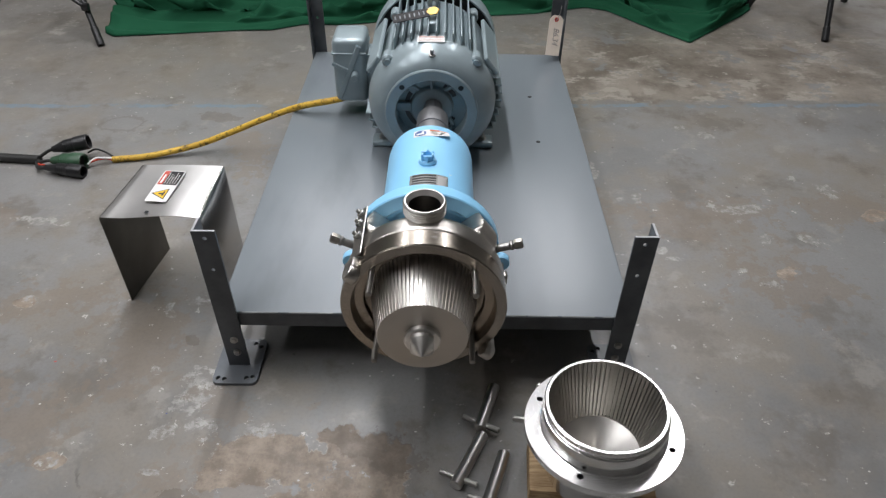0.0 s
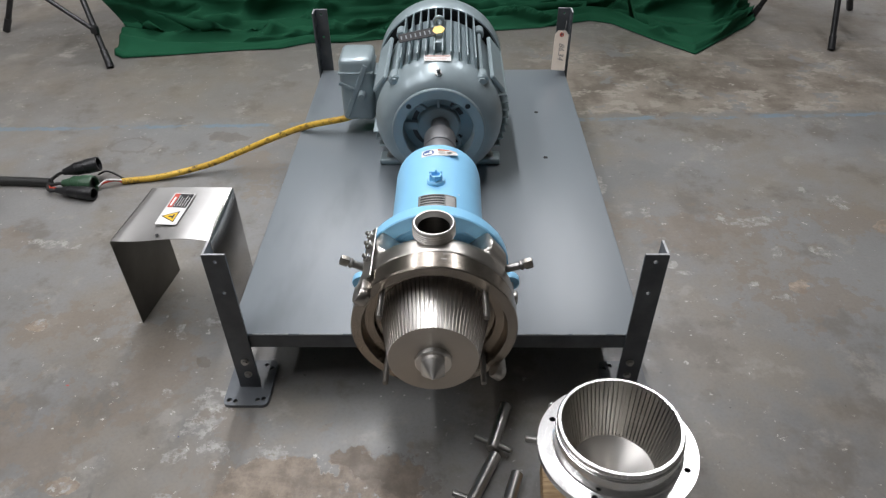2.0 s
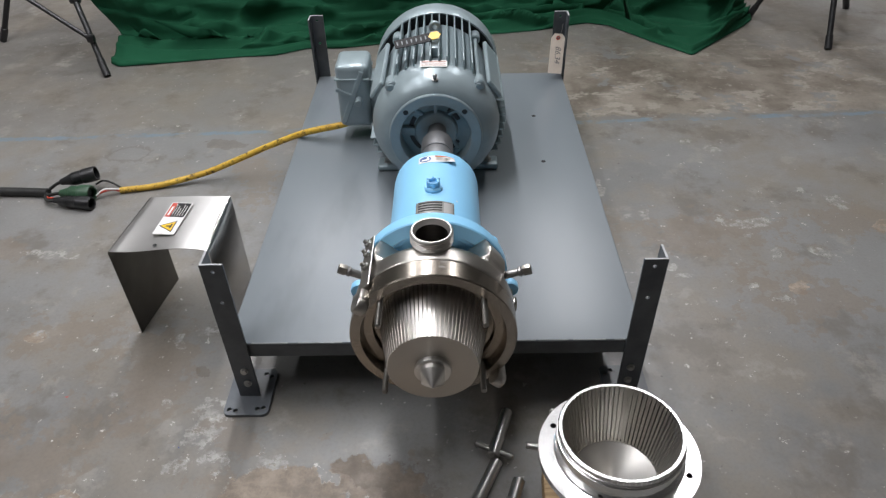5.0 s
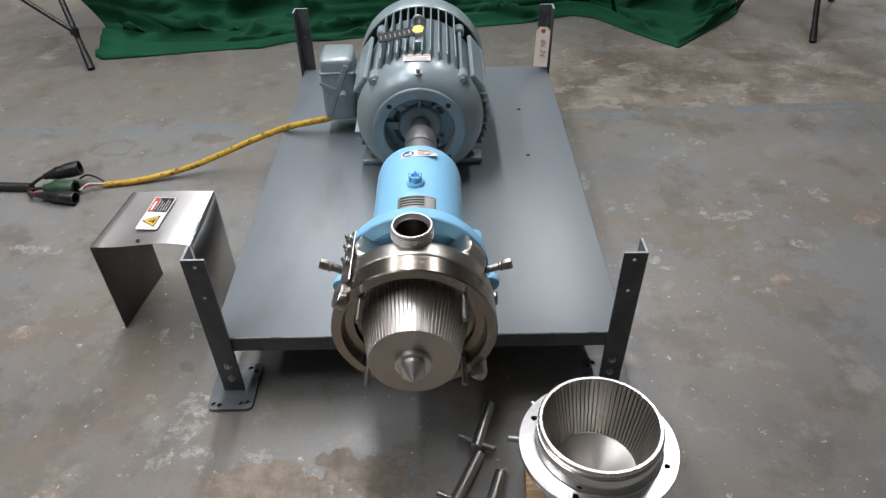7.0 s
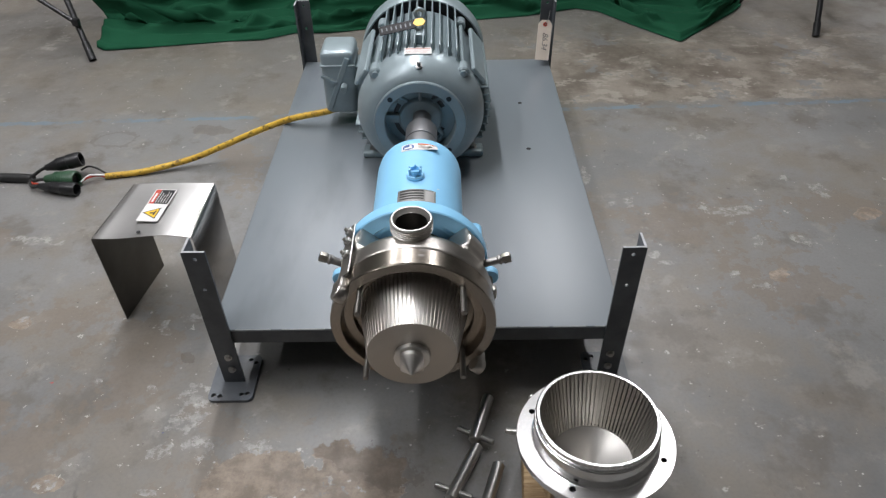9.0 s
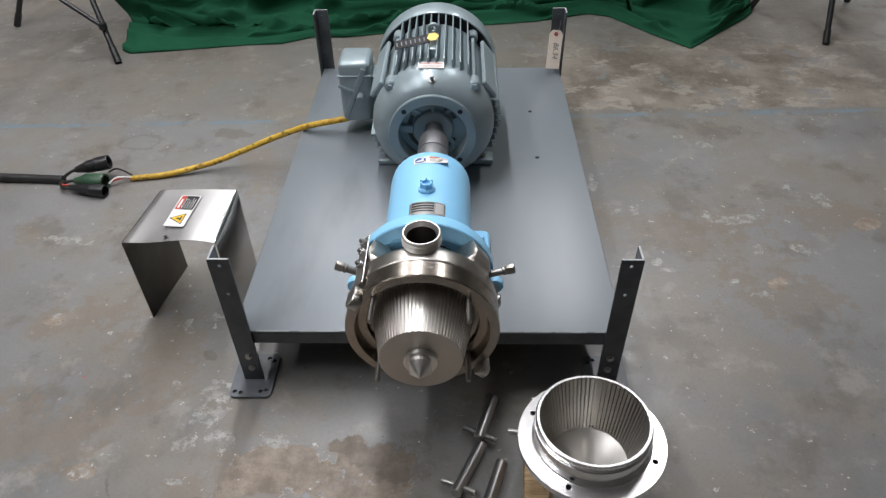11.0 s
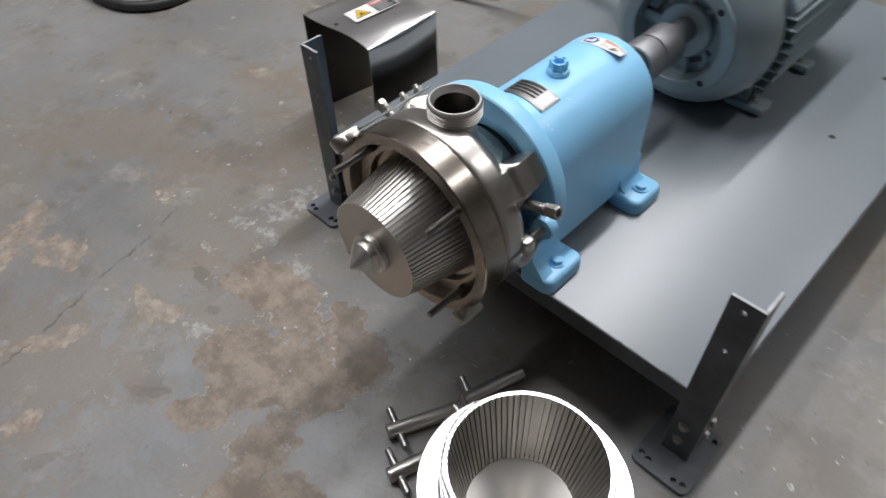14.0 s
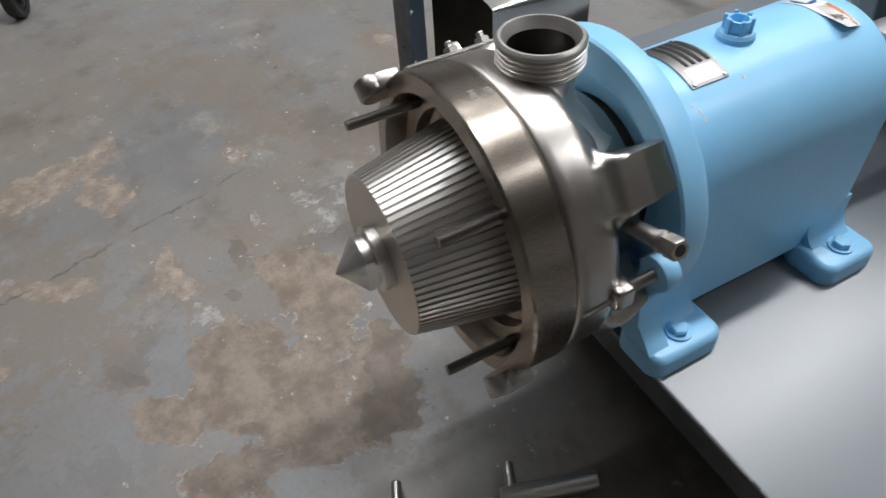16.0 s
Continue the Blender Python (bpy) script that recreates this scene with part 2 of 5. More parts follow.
WHITE = paint("white_label_film", (0.78, 0.77, 0.75), 0.4, 0.03, 20)
RED = paint("red_label_ink", (0.52, 0.06, 0.035), 0.4, 0.05, 20)
ORANGE = paint("orange_label_ink", (0.62, 0.16, 0.05), 0.4, 0.05, 20)
FADED = paint("faded_label_ink", (0.56, 0.36, 0.31), 0.5, 0.1, 60)
INK = paint("black_label_ink", (0.02, 0.02, 0.022), 0.4, 0.05, 20)
SIGNBLUE = paint("blue_label_ink", (0.03, 0.09, 0.30), 0.4, 0.05, 20)
SIGNYELLOW = paint("yellow_label_ink", (0.80, 0.50, 0.02), 0.35, 0.05, 20)
PLATE = steel("etched_nameplate", (0.24, 0.235, 0.225), 0.42, scale=150, vary=0.2)
# near-black bore colour paints the shade down the outlet
BORE = steel("shaded_bore_steel", (0.05, 0.046, 0.042), 0.5, scale=60)
HUB = steel("turned_hub_steel", (0.33, 0.33, 0.335), 0.52, scale=90)
# darker copy of the guard sheet that paints in its inner shade
INSIDE = steel("shaded_inner_sheet", (0.105, 0.098, 0.085), 0.36, scale=40, vary=0.2, bump=0.02)
TURNED = steel("turned_bottom_steel", (0.50, 0.485, 0.46), 0.48, scale=150, turned="Z", aniso=0.8)
ETCH = paint("pale_etched_mark", (0.42, 0.40, 0.37), 0.6, 0.1, 200)
FOOT = paint("grey_foot_enamel", (0.12, 0.132, 0.145), 0.34, 0.12, 20, 0.06)
CARDGREY = paint("worn_and_glinting_edge", (0.42, 0.43, 0.44), 0.4, 0.15, 60)
PENCIL = paint("grey_pencil", (0.22, 0.20, 0.18), 0.6, 0.2, 60)
CARD = paint("manila_card", (0.80, 0.70, 0.59), 0.7, 0.05, 30)


def deck_material():
    m = Mat("grey_deck_enamel", (0.2, 0.22, 0.24), 0.3, spec=0.8)
    streak = m.noise(2.6, 2, 0.45, m.mapped((2.4, 0.7, 1), rot=(0, 0, 0.5)))
    tone = m.mix(m.remap(streak, 0, 1, 0.1, 0.9), (0.160, 0.183, 0.199), (0.190, 0.214, 0.232))
    smudge = m.step(m.noise(2.3, 4, 0.6, m.mapped((2.6, 0.8, 1), (1.3, 0.4, 0), (0, 0, 0.35))), 0.56, 0.74)
    m.color(m.mix(m.math("MULTIPLY", smudge, 0.45), tone, (0.105, 0.120, 0.132)))
    m.rough(m.remap(m.noise(4.0, 2, 0.5, m.mapped((1.5, 0.6, 1))), 0.30, 0.36, 0.1, 0.9))
    m.bump(m.math("ADD", m.math("ADD", m.noise(150, 3), m.math("MULTIPLY", m.noise(34, 3, 0.6, m.mapped((1, 0.35, 1), rot=(0, 0, 0.6))), 0.25)), m.math("MULTIPLY", m.noise(3, 2), 3.0)), 0.09, 0.001)
    return m.m


def leg_material():
    m = Mat("dark_grey_frame_enamel", (0.07, 0.078, 0.086), 0.38)
    m.color(m.mix(m.remap(m.noise(18, 5), 0, 1), (0.055, 0.061, 0.068), (0.088, 0.097, 0.106)))
    m.rough(m.remap(m.noise(30, 4), 0.3, 0.5))
    m.bump(m.noise(190, 2), 0.1, 0.001)
    return m.m


def cable_material():
    m = Mat("yellow_cable_jacket", (0.62, 0.38, 0.05), 0.45)
    dirt = m.noise(55, 8, 0.75)
    m.color(m.mix(m.step(dirt, 0.49, 0.66), m.mix(m.remap(m.noise(9, 3), 0, 1), (0.55, 0.32, 0.03), (0.74, 0.47, 0.06)), (0.09, 0.06, 0.02)))
    m.bump(m.noise(90, 3), 0.1, 0.001)
    return m.m


def cloth_material():
    m = Mat("green_backdrop_cloth", (0.02, 0.12, 0.06), 0.85)
    weave = m.noise(260, 2)
    m.color(m.mix(m.remap(m.noise(2.2, 4), 0, 1), (0.010, 0.066, 0.032), (0.015, 0.094, 0.047)))
    m.b.inputs["Specular IOR Level"].default_value = 0.12
    m.bump(weave, 0.15, 0.001)
    return m.m


def wood_material():
    m = Mat("rough_pine_block", (0.42, 0.28, 0.15), 0.65)
    grain = m.noise(14, 5, 0.6, m.mapped((1.2, 14, 9)), 0.8)
    m.color(m.mix(m.remap(grain, 0, 1), (0.26, 0.155, 0.07), (0.52, 0.37, 0.2)))
    m.bump(grain, 0.25, 0.002)
    return m.m


def glow_material():
    m = Mat("lit_fluorescent_tube", (0.9, 0.9, 0.9), 0.5)
    m.b.inputs["Emission Color"].default_value = (0.965, 0.962, 1.0, 1)
    m.b.inputs["Emission Strength"].default_value = 7.0
    return m.m


DECK, LEG, YELLOW, CLOTH, WOOD, TUBE = deck_material(), leg_material(), cable_material(), cloth_material(), wood_material(), glow_material()


# ---- mesh tools ----
def link(name, bm, material, parent=None, label="", angle=32):
    bmesh.ops.recalc_face_normals(bm, faces=bm.faces)
    me = bpy.data.meshes.new(name)
    bm.to_mesh(me)
    bm.free()
    me.materials.append(material)
    for p in me.polygons:
        p.use_smooth = True
    me.set_sharp_from_angle(angle=radians(angle))
    ob = new(name, me)
    if parent is not None:
        ob.parent = parent
    if label:
        ob["label"] = label
    return ob


def part(name, bm, material, parent, label="", angle=32):
    return link(name, bm, material, parent, label, angle)


def thing(name, label, category, at=(0, 0, 0), group=""):
    ob = new(name)
    ob.empty_display_size = 0.05
    ob.location = at
    return tagged(ob, label, category, group)


def join(*meshes):
    out = meshes[0]
    for b in meshes[1:]:
        me = bpy.data.meshes.new("joined")
        b.to_mesh(me)
        b.free()
        out.from_mesh(me)
        bpy.data.meshes.remove(me)
    return out


def moved(bm, m):
    bmesh.ops.transform(bm, matrix=m, verts=bm.verts)
    return bm


def box(x0, x1, y0, y1, z0, z1, bevel=0.0, seg=2):
    bm = bmesh.new()
    bmesh.ops.create_cube(bm, size=1, matrix=Matrix.LocRotScale(((x0 + x1) / 2, (y0 + y1) / 2, (z0 + z1) / 2), None, (x1 - x0, y1 - y0, z1 - z0)))
    if bevel:
        bmesh.ops.bevel(bm, geom=bm.edges[:], offset=bevel, segments=seg, profile=0.5, affect="EDGES")
    return bm


def axis_turn(direction):
    return Vector(direction).to_track_quat("Z", "Y").to_matrix().to_4x4()


def lathe(profile, at=(0, 0, 0), direction=(0, 0, 1), seg=64, arc=360.0, start=0.0):
    """Turn (radius, height) pairs round the axis; closed where a radius is 0."""
    bm = bmesh.new()
    full = arc >= 359.9
    n = seg if full else seg + 1
    rings = []
    for r, h in profile:
        if r < 1e-6:
            rings.append([bm.verts.new((0, 0, h))])
        else:
            rings.append([bm.verts.new((r * math.cos(radians(start + arc * k / seg)), r * math.sin(radians(start + arc * k / seg)), h)) for k in range(n)])
    for a, b in zip(rings, rings[1:]):
        for k in range(seg):
            j = (k + 1) % n
            if len(a) == 1 and len(b) == 1:
                continue
            if len(a) == 1:
                bm.faces.new((a[0], b[k], b[j]))
            elif len(b) == 1:
                bm.faces.new((a[k], a[j], b[0]))
            else:
                bm.faces.new((a[k], a[j], b[j], b[k]))
    return moved(bm, Matrix.Translation(at) @ axis_turn(direction))


def along_y(profile, x, z, seg=96):
    """Turned part on an axis along y; profile of (radius, y)."""
    bm = lathe(profile, seg=seg)
    return moved(bm, Matrix(((1, 0, 0, x), (0, 0, 1, 0), (0, -1, 0, z), (0, 0, 0, 1))))


def rod(p0, p1, r, seg=20, bevel=0.0):
    p0, p1 = Vector(p0), Vector(p1)
    n = (p1 - p0).length
    e = bevel or r * 0.08
    return lathe([(0, 0), (r - e, 0), (r, e), (r, n - e), (r - e, n), (0, n)], p0, p1 - p0, seg)


def screw(p0, p1, r, pitch=0.0018, seg=16):
    """A threaded rod with ridges."""
    p0, p1 = Vector(p0), Vector(p1)
    n = (p1 - p0).length
    prof, h = [(0, 0), (r * 0.8, 0)], 0.0006
    while h < n - 0.001:
        prof += [(r, h), (r * 0.88, h + pitch / 2)]
        h += pitch
    return lathe(prof + [(r * 0.8, n), (0, n)], p0, p1 - p0, seg)


def hexnut(p0, direction, r, h, seg=6):
    bm = lathe([(0, 0), (r * 0.93, 0), (r, h * 0.12), (r, h * 0.85), (r * 0.88, h), (0, h)], p0, direction, 6)
    return bm


def smooth_path(points, steps=10):
    pts = [Vector(p) for p in points]
    ext = [pts[0] * 2 - pts[1]] + pts + [pts[-1] * 2 - pts[-2]]
    out = []
    for i in range(1, len(ext) - 2):
        a, b, c, d = ext[i - 1:i + 3]
        for k in range(steps):
            t = k / steps
            out.append(0.5 * (2 * b + (c - a) * t + (2 * a - 5 * b + 4 * c - d) * t * t + (3 * b - a - 3 * c + d) * t ** 3))
    return out + [pts[-1]]


def tube(points, r, seg=12, steps=10, taper=None):
    path = smooth_path(points, steps) if steps > 1 else [Vector(p) for p in points]
    bm, rings, up = bmesh.new(), [], Vector((0, 0, 1))
    for i, p in enumerate(path):
        d = (path[min(i + 1, len(path) - 1)] - path[max(i - 1, 0)]).normalized()
        s = d.cross(up)
        s = s.normalized() if s.length > 1e-4 else Vector((1, 0, 0))
        u = s.cross(d)
        rr = r if taper is None else r + (taper - r) * i / (len(path) - 1)
        rings.append([bm.verts.new(p + rr * (math.cos(a) * s + math.sin(a) * u)) for a in (2 * math.pi * k / seg for k in range(seg))])
    for a, b in zip(rings, rings[1:]):
        for k in range(seg):
            bm.faces.new((a[k], a[(k + 1) % seg], b[(k + 1) % seg], b[k]))
    bm.faces.new(rings[0])
    bm.faces.new(rings[-1])
    return bm


def circle2(cx, cy, r, seg=16):
    return [(cx + r * math.cos(2 * math.pi * k / seg), cy + r * math.sin(2 * math.pi * k / seg)) for k in range(seg)]


def round_rect(x0, x1, y0, y1, r, seg=5):
    out = []
    for cx, cy, a0 in ((x1 - r, y1 - r, 0), (x0 + r, y1 - r, 90), (x0 + r, y0 + r, 180), (x1 - r, y0 + r, 270)):
        out += [(cx + r * math.cos(radians(a0 + 90 * k / seg)), cy + r * math.sin(radians(a0 + 90 * k / seg))) for k in range(seg + 1)]
    return out


def slab(outer, holes=(), z0=0.0, z1=0.01):
    """A plate of any outline with holes right through it."""
    from mathutils import geometry
    loops = [outer] + [list(h) for h in holes]
    tris = geometry.tessellate_polygon([[Vector((x, y, 0)) for x, y in lp] for lp in loops])
    flat = [p for lp in loops for p in lp]
    bm = bmesh.new()
    lo = [bm.verts.new((x, y, z0)) for x, y in flat]
    hi = [bm.verts.new((x, y, z1)) for x, y in flat]
    for t in tris:
        for vs in (lo, hi):
            try:
                bm.faces.new([vs[i] for i in t])
            except ValueError:
                pass
    k = 0
    for lp in loops:
        n = len(lp)
        for i in range(n):
            a, b = k + i, k + (i + 1) % n
            bm.faces.new((lo[a], lo[b], hi[b], hi[a]))
        k += n
    return bm


# ---- structure ----
ROOM = (-6.5, 6.5, -5.5, 8.0, 4.2)
# worn areas of the floor paint: centre, half axes, turn, raggedness
FAINT_A = [(-0.32, 1.08, 0.20, 0.15, -20, 1.2), (-0.389, 1.165, 0.074, 0.057, 153, 1.0), (-0.348, 1.102, 0.036, 0.028, 0, 0.8), (-0.70, 1.513, 0.18, 0.099, 112, 1.3),
    (-0.95, 1.6, 0.1, 0.07, 0, 1.2), (0.95, 1.74, 0.16, 0.12, 0, 1.3), (1.28, 2.03, 0.2, 0.08, 0, 1.3), (0.8, 2.0, 0.25, 0.1, 0, 1.4),
    (-0.612, 2.303, 0.173, 0.048, 109, 1.3), (-1.0, 1.2, 0.3, 0.12, 30, 1.4), (-0.5, 0.75, 0.35, 0.16, 30, 1.3), (-1.242, 1.944, 0.078, 0.036, 131, 1.0)]
FAINT_B = [(-0.414, 1.281, 0.088, 0.033, 150, 1.2)]
SMOOTH = [(-0.306, 0.935, 0.059, 0.045, -148, 0.9), (-0.25, 0.911, 0.03, 0.026, 60, 0.9), (-0.235, 0.812, 0.099, 0.068, -147, 1.2), (-0.012, 1.047, 0.084, 0.047, -127, 0.8)]
BARE = [(-0.193, 1.048, 0.156, 0.094, -155, 0.48), (-0.118, 1.175, 0.121, 0.057, 156, 0.48), (-0.07, 0.955, 0.096, 0.058, 102, 0.54), (-0.2, 0.911, 0.058, 0.039, -143, 0.54),
    (-0.093, 1.061, 0.097, 0.055, -138, 0.48), (-0.28, 0.983, 0.051, 0.039, -14, 0.60), (0.03, 0.90, 0.121, 0.072, -154, 0.54), (-0.28, 1.165, 0.143, 0.064, 165, 0.54), (-0.37, 1.13, 0.088, 0.039, 10, 0.60),
    (-1.004, 1.598, 0.033, 0.022, 0, 0.42), (-0.735, 1.152, 0.033, 0.022, 0, 0.48)]
WORN_OFF = [(-0.839, 0.83, 0.127, 0.055, 107, 0.54), (-0.756, 0.91, 0.088, 0.055, -151, 0.48), (-0.884, 0.917, 0.088, 0.031, 151, 0.54), (-0.496, 0.965, 0.066, 0.014, 163, 0.48),
    (-0.441, 0.984, 0.045, 0.021, -156, 0.60), (-0.677, 0.675, 0.068, 0.033, -147, 0.72), (-0.579, 0.737, 0.134, 0.018, -129, 0.78), (-0.405, 0.691, 0.037, 0.024, -122, 0.60),
    (-0.522, 0.843, 0.034, 0.017, -128, 0.60), (0.949, 1.746, 0.050, 0.032, 24, 0.54), (1.311, 2.003, 0.054, 0.033, 18, 0.48)]
DARK_BROWN = [(-0.062, 1.170, 0.076, 0.033, 158, 0.64), (-0.13, 1.205, 0.095, 0.034, 165, 0.72), (-0.551, 1.477, 0.025, 0.015, 129, 0.40), (-0.305, 0.869, 0.048, 0.015, -139, 0.56),
    (-0.313, 0.68, 0.032, 0.015, -111, 0.56), (-0.375, 1.05, 0.018, 0.014, 0, 0.32), (-0.128, 1.007, 0.021, 0.012, -124, 0.48), (-0.768, 2.539, 0.095, 0.032, -10, 0.64),
    (-0.46, 1.08, 0.042, 0.021, 0, 0.80)]
SCUFF_A = [(-0.505, 1.37, 0.036, 0.028, -106, 1.4), (-0.508, 1.297, 0.018, 0.04, 30, 1.3), (-0.463, 1.236, 0.04, 0.025, 153, 0.9), (-0.344, 1.234, 0.048, 0.021, -3, 0.6),
    (-0.541, 1.221, 0.04, 0.022, 20, 0.8), (-0.738, 1.412, 0.015, 0.01, -34, 0.4), (-0.358, 1.001, 0.037, 0.023, 167, 0.8), (-0.501, 1.316, 0.042, 0.031, -117, 1.2),
    (-0.639, 1.577, 0.028, 0.012, 112, 0.8), (-0.57, 1.605, 0.032, 0.017, -5, 1.0), (-0.528, 1.131, 0.032, 0.007, -9, 0.5), (-0.741, 1.148, 0.021, 0.014, -155, 0.8)]
SCUFF_B = [(-0.606, 1.384, 0.015, 0.011, -40, 0.7), (-0.114, 1.135, 0.023, 0.004, 146, 0.8), (-0.597, 0.731, 0.023, 0.009, -137, 0.9), (-1.12, 1.924, 0.073, 0.018, 173, 0.9),
    (-1.001, 1.601, 0.028, 0.016, 174, 1.0), (0.509, 2.223, 0.047, 0.016, 80, 1.0), (0.866, 2.034, 0.049, 0.026, 165, 1.3), (0.889, 1.971, 0.017, 0.012, 43, 1.0),
    (1.219, 2.139, 0.040, 0.024, 126, 1.3), (1.137, 2.203, 0.027, 0.011, 109, 1.0), (0.894, 1.704, 0.030, 0.018, 163, 1.3), (1.081, 1.873, 0.044, 0.018, 148, 1.0)]
SCUFF_C = [(1.121, 1.813, 0.025, 0.012, 155, 1.3), (0.942, 1.885, 0.033, 0.017, 58, 1.0), (0.638, 1.829, 0.017, 0.014, 31, 1.3), (0.665, 1.798, 0.039, 0.013, 2, 1.0),
    (0.618, 2.079, 0.027, 0.021, 56, 1.3), (0.572, 2.071, 0.018, 0.015, 44, 1.0), (0.944, 2.453, 0.024, 0.019, 111, 1.3), (0.717, 1.786, 0.008, 0.004, 62, 1.0),
    (0.825, 1.742, 0.022, 0.013, 62, 1.3), (0.931, 2.032, 0.073, 0.020, -170, 1.0), (0.871, 2.514, 0.020, 0.015, 34, 1.3)]
DOTS = [(-0.845, 1.405, 0.009, 0.005, 0, 0.2)]
RING_IN = [(-1.10, 2.485, 0.075, 0.038, 0, 0.5)]
RING_OUT = [(-1.10, 2.485, 0.105, 0.055, 0, 0.5)]
BLUE_DOT = [(-0.544, 1.272, 0.006, 0.004, 0, 0.2)]
WORN = {"faint": FAINT_A + FAINT_B, "smooth": SMOOTH, "bare": BARE, "worn_off": WORN_OFF, "dark_brown": DARK_BROWN, "scuff": SCUFF_A + SCUFF_B + SCUFF_C, "dots": DOTS, "ring_in": RING_IN, "ring_out": RING_OUT, "blue_dot": BLUE_DOT}


def floor_sheet():
    """Floor slab whose top is a grid, fine in the middle, that carries the way to the edge of each worn area."""
    x = np.concatenate([[ROOM[0] - 0.2, -4.0, -2.5], np.linspace(-1.45, 1.5, 360), [2.5, 4.0, ROOM[1] + 0.2]])
    y = np.concatenate([[ROOM[2] - 0.2, -2.0, -0.5], np.linspace(0.5, 2.75, 276), [3.5, 5.0, ROOM[3] + 0.2]])
    gx, gy = np.meshgrid(x, y)
    co = np.stack([gx.ravel(), gy.ravel(), np.zeros(gx.size)], 1)
    n, k = len(x), np.arange(gx.size).reshape(gx.shape)
    faces = np.stack([k[:-1, :-1].ravel(), k[:-1, 1:].ravel(), k[1:, 1:].ravel(), k[1:, :-1].ravel()], 1).tolist()
    under = np.array([(x[i], y[j], -0.12) for i, j in ((0, 0), (-1, 0), (-1, -1), (0, -1))])
    e = gx.size
    rim = [k[0].tolist(), k[:, -1].tolist(), k[-1, ::-1].tolist(), k[::-1, 0].tolist()]
    faces += [edge_row[::-1] + [e + q, e + (q + 1) % 4] for q, edge_row in enumerate(rim)] + [[e + 3, e + 2, e + 1, e]]
    me = bpy.data.meshes.new("floor")
    me.from_pydata(np.concatenate([co, under]).tolist(), [], faces)
    for name, areas in WORN.items():
        d = np.full(e + 4, 9.0)
        for cx, cy, rx, ry, turn, ragged in areas:
            c, s = math.cos(radians(turn)), math.sin(radians(turn))
            u, v = (co[:, 0] - cx) * c + (co[:, 1] - cy) * s, (co[:, 1] - cy) * c - (co[:, 0] - cx) * s
            d[:e] = np.minimum(d[:e], (np.hypot(u / rx, v / ry) - 0.89) / ragged)
        me.attributes.new(name, "FLOAT", "POINT").data.foreach_set("value", d)
    me.materials.append(FLOOR)
    return new("floor", me)


tagged(floor_sheet(), "worn grey painted concrete floor with bare patches", "floor", kind="structure")
# walls and ceiling are unseen, added for bounced light and reflections
for name, b in (("wall_west", (ROOM[0] - 0.2, ROOM[0], ROOM[2], ROOM[3])), ("wall_east", (ROOM[1], ROOM[1] + 0.2, ROOM[2], ROOM[3])),
                ("wall_south", (ROOM[0] - 0.2, ROOM[1] + 0.2, ROOM[2] - 0.2, ROOM[2])), ("wall_north", (ROOM[0] - 0.2, ROOM[1] + 0.2, ROOM[3], ROOM[3] + 0.2))):
    tagged(link(name, box(*b, 0.0, ROOM[4]), WALL), "unseen pale wall added to close the room and bounce light", "wall", kind="structure")
tagged(link("ceiling", box(ROOM[0] - 0.2, ROOM[1] + 0.2, ROOM[2] - 0.2, ROOM[3] + 0.2, ROOM[4], ROOM[4] + 0.15), CEILING), "unseen grey ceiling added to close the room and bounce light", "ceiling", kind="structure")

for fx, fy, watts in FIXTURES:
    lamp = thing("ceiling_light", "unseen white fluorescent strip light hung under the ceiling", "ceiling light", (fx, fy, LAMP_Z), "workshop ceiling lights")
    part("housing", join(box(-0.09, 0.09, -1.2, 1.2, 0.0, 0.06, 0.01), rod((0, -0.9, 0.05), (0, -0.9, ROOM[4] - LAMP_Z), 0.006), rod((0, 0.9, 0.05), (0, 0.9, ROOM[4] - LAMP_Z), 0.006)), WALL, lamp)
    for sx in (-0.05, 0.05):
        part("tube", rod((sx, -1.17, -0.022), (sx, 1.17, -0.022), 0.019), TUBE, lamp)

# ---- equipment skid ----
DX, Y0, Y1, DZ = 0.437, 1.404, 2.722, 0.172
skid = thing("equipment_skid", "grey painted steel skid with angle legs on the floor", "skid", (0, (Y0 + Y1) / 2, 0))
skid_y = (Y0 + Y1) / 2


def at_skid(bm):
    return moved(bm, Matrix.Translation((0, -skid_y, 0)))


deck = part("deck", at_skid(box(-DX, DX, Y0, Y1, DZ - 0.0065, DZ, 0.0024, 3)), DECK, skid, "semi-gloss grey steel deck plate")
# black discs on the deck stand in for the shade in its holes
for hy in (2.112, 2.392):
    part("bolt_hole_shade", at_skid(lathe([(0, 0.0004), (0.0062, 0.0004), (0.0068, 0.0)], (0.306, hy, DZ), (0, 0, 1), 14)), MATTE, deck)
APRON = 0.042
# pale strips paint the highlight along the deck's front edge
strip_rng = random.Random(5)
wx = -DX + 0.05
while wx < DX - 0.06:
    wide = strip_rng.uniform(0.02, 0.11)
    part("worn_and_glint_edge", at_skid(moved(box(-wide / 2, wide / 2, -0.0011, 0.0011, -0.0003, 0.0003), pose(wx + wide / 2, Y0 + 0.0005, DZ - 0.0005, 45))), CARDGREY, deck, "pale strip for the highlight on the deck front edge")
    wx += wide + strip_rng.uniform(0.002, 0.03)
rails = [(-DX + 0.001, DX - 0.001, Y0 + 0.001, Y0 + 0.007), (-DX + 0.001, DX - 0.001, Y1 - 0.007, Y1 - 0.001), (-DX + 0.001, -DX + 0.007, Y0 + 0.008, Y1 - 0.008), (DX - 0.007, DX - 0.001, Y0 + 0.008, Y1 - 0.008)]
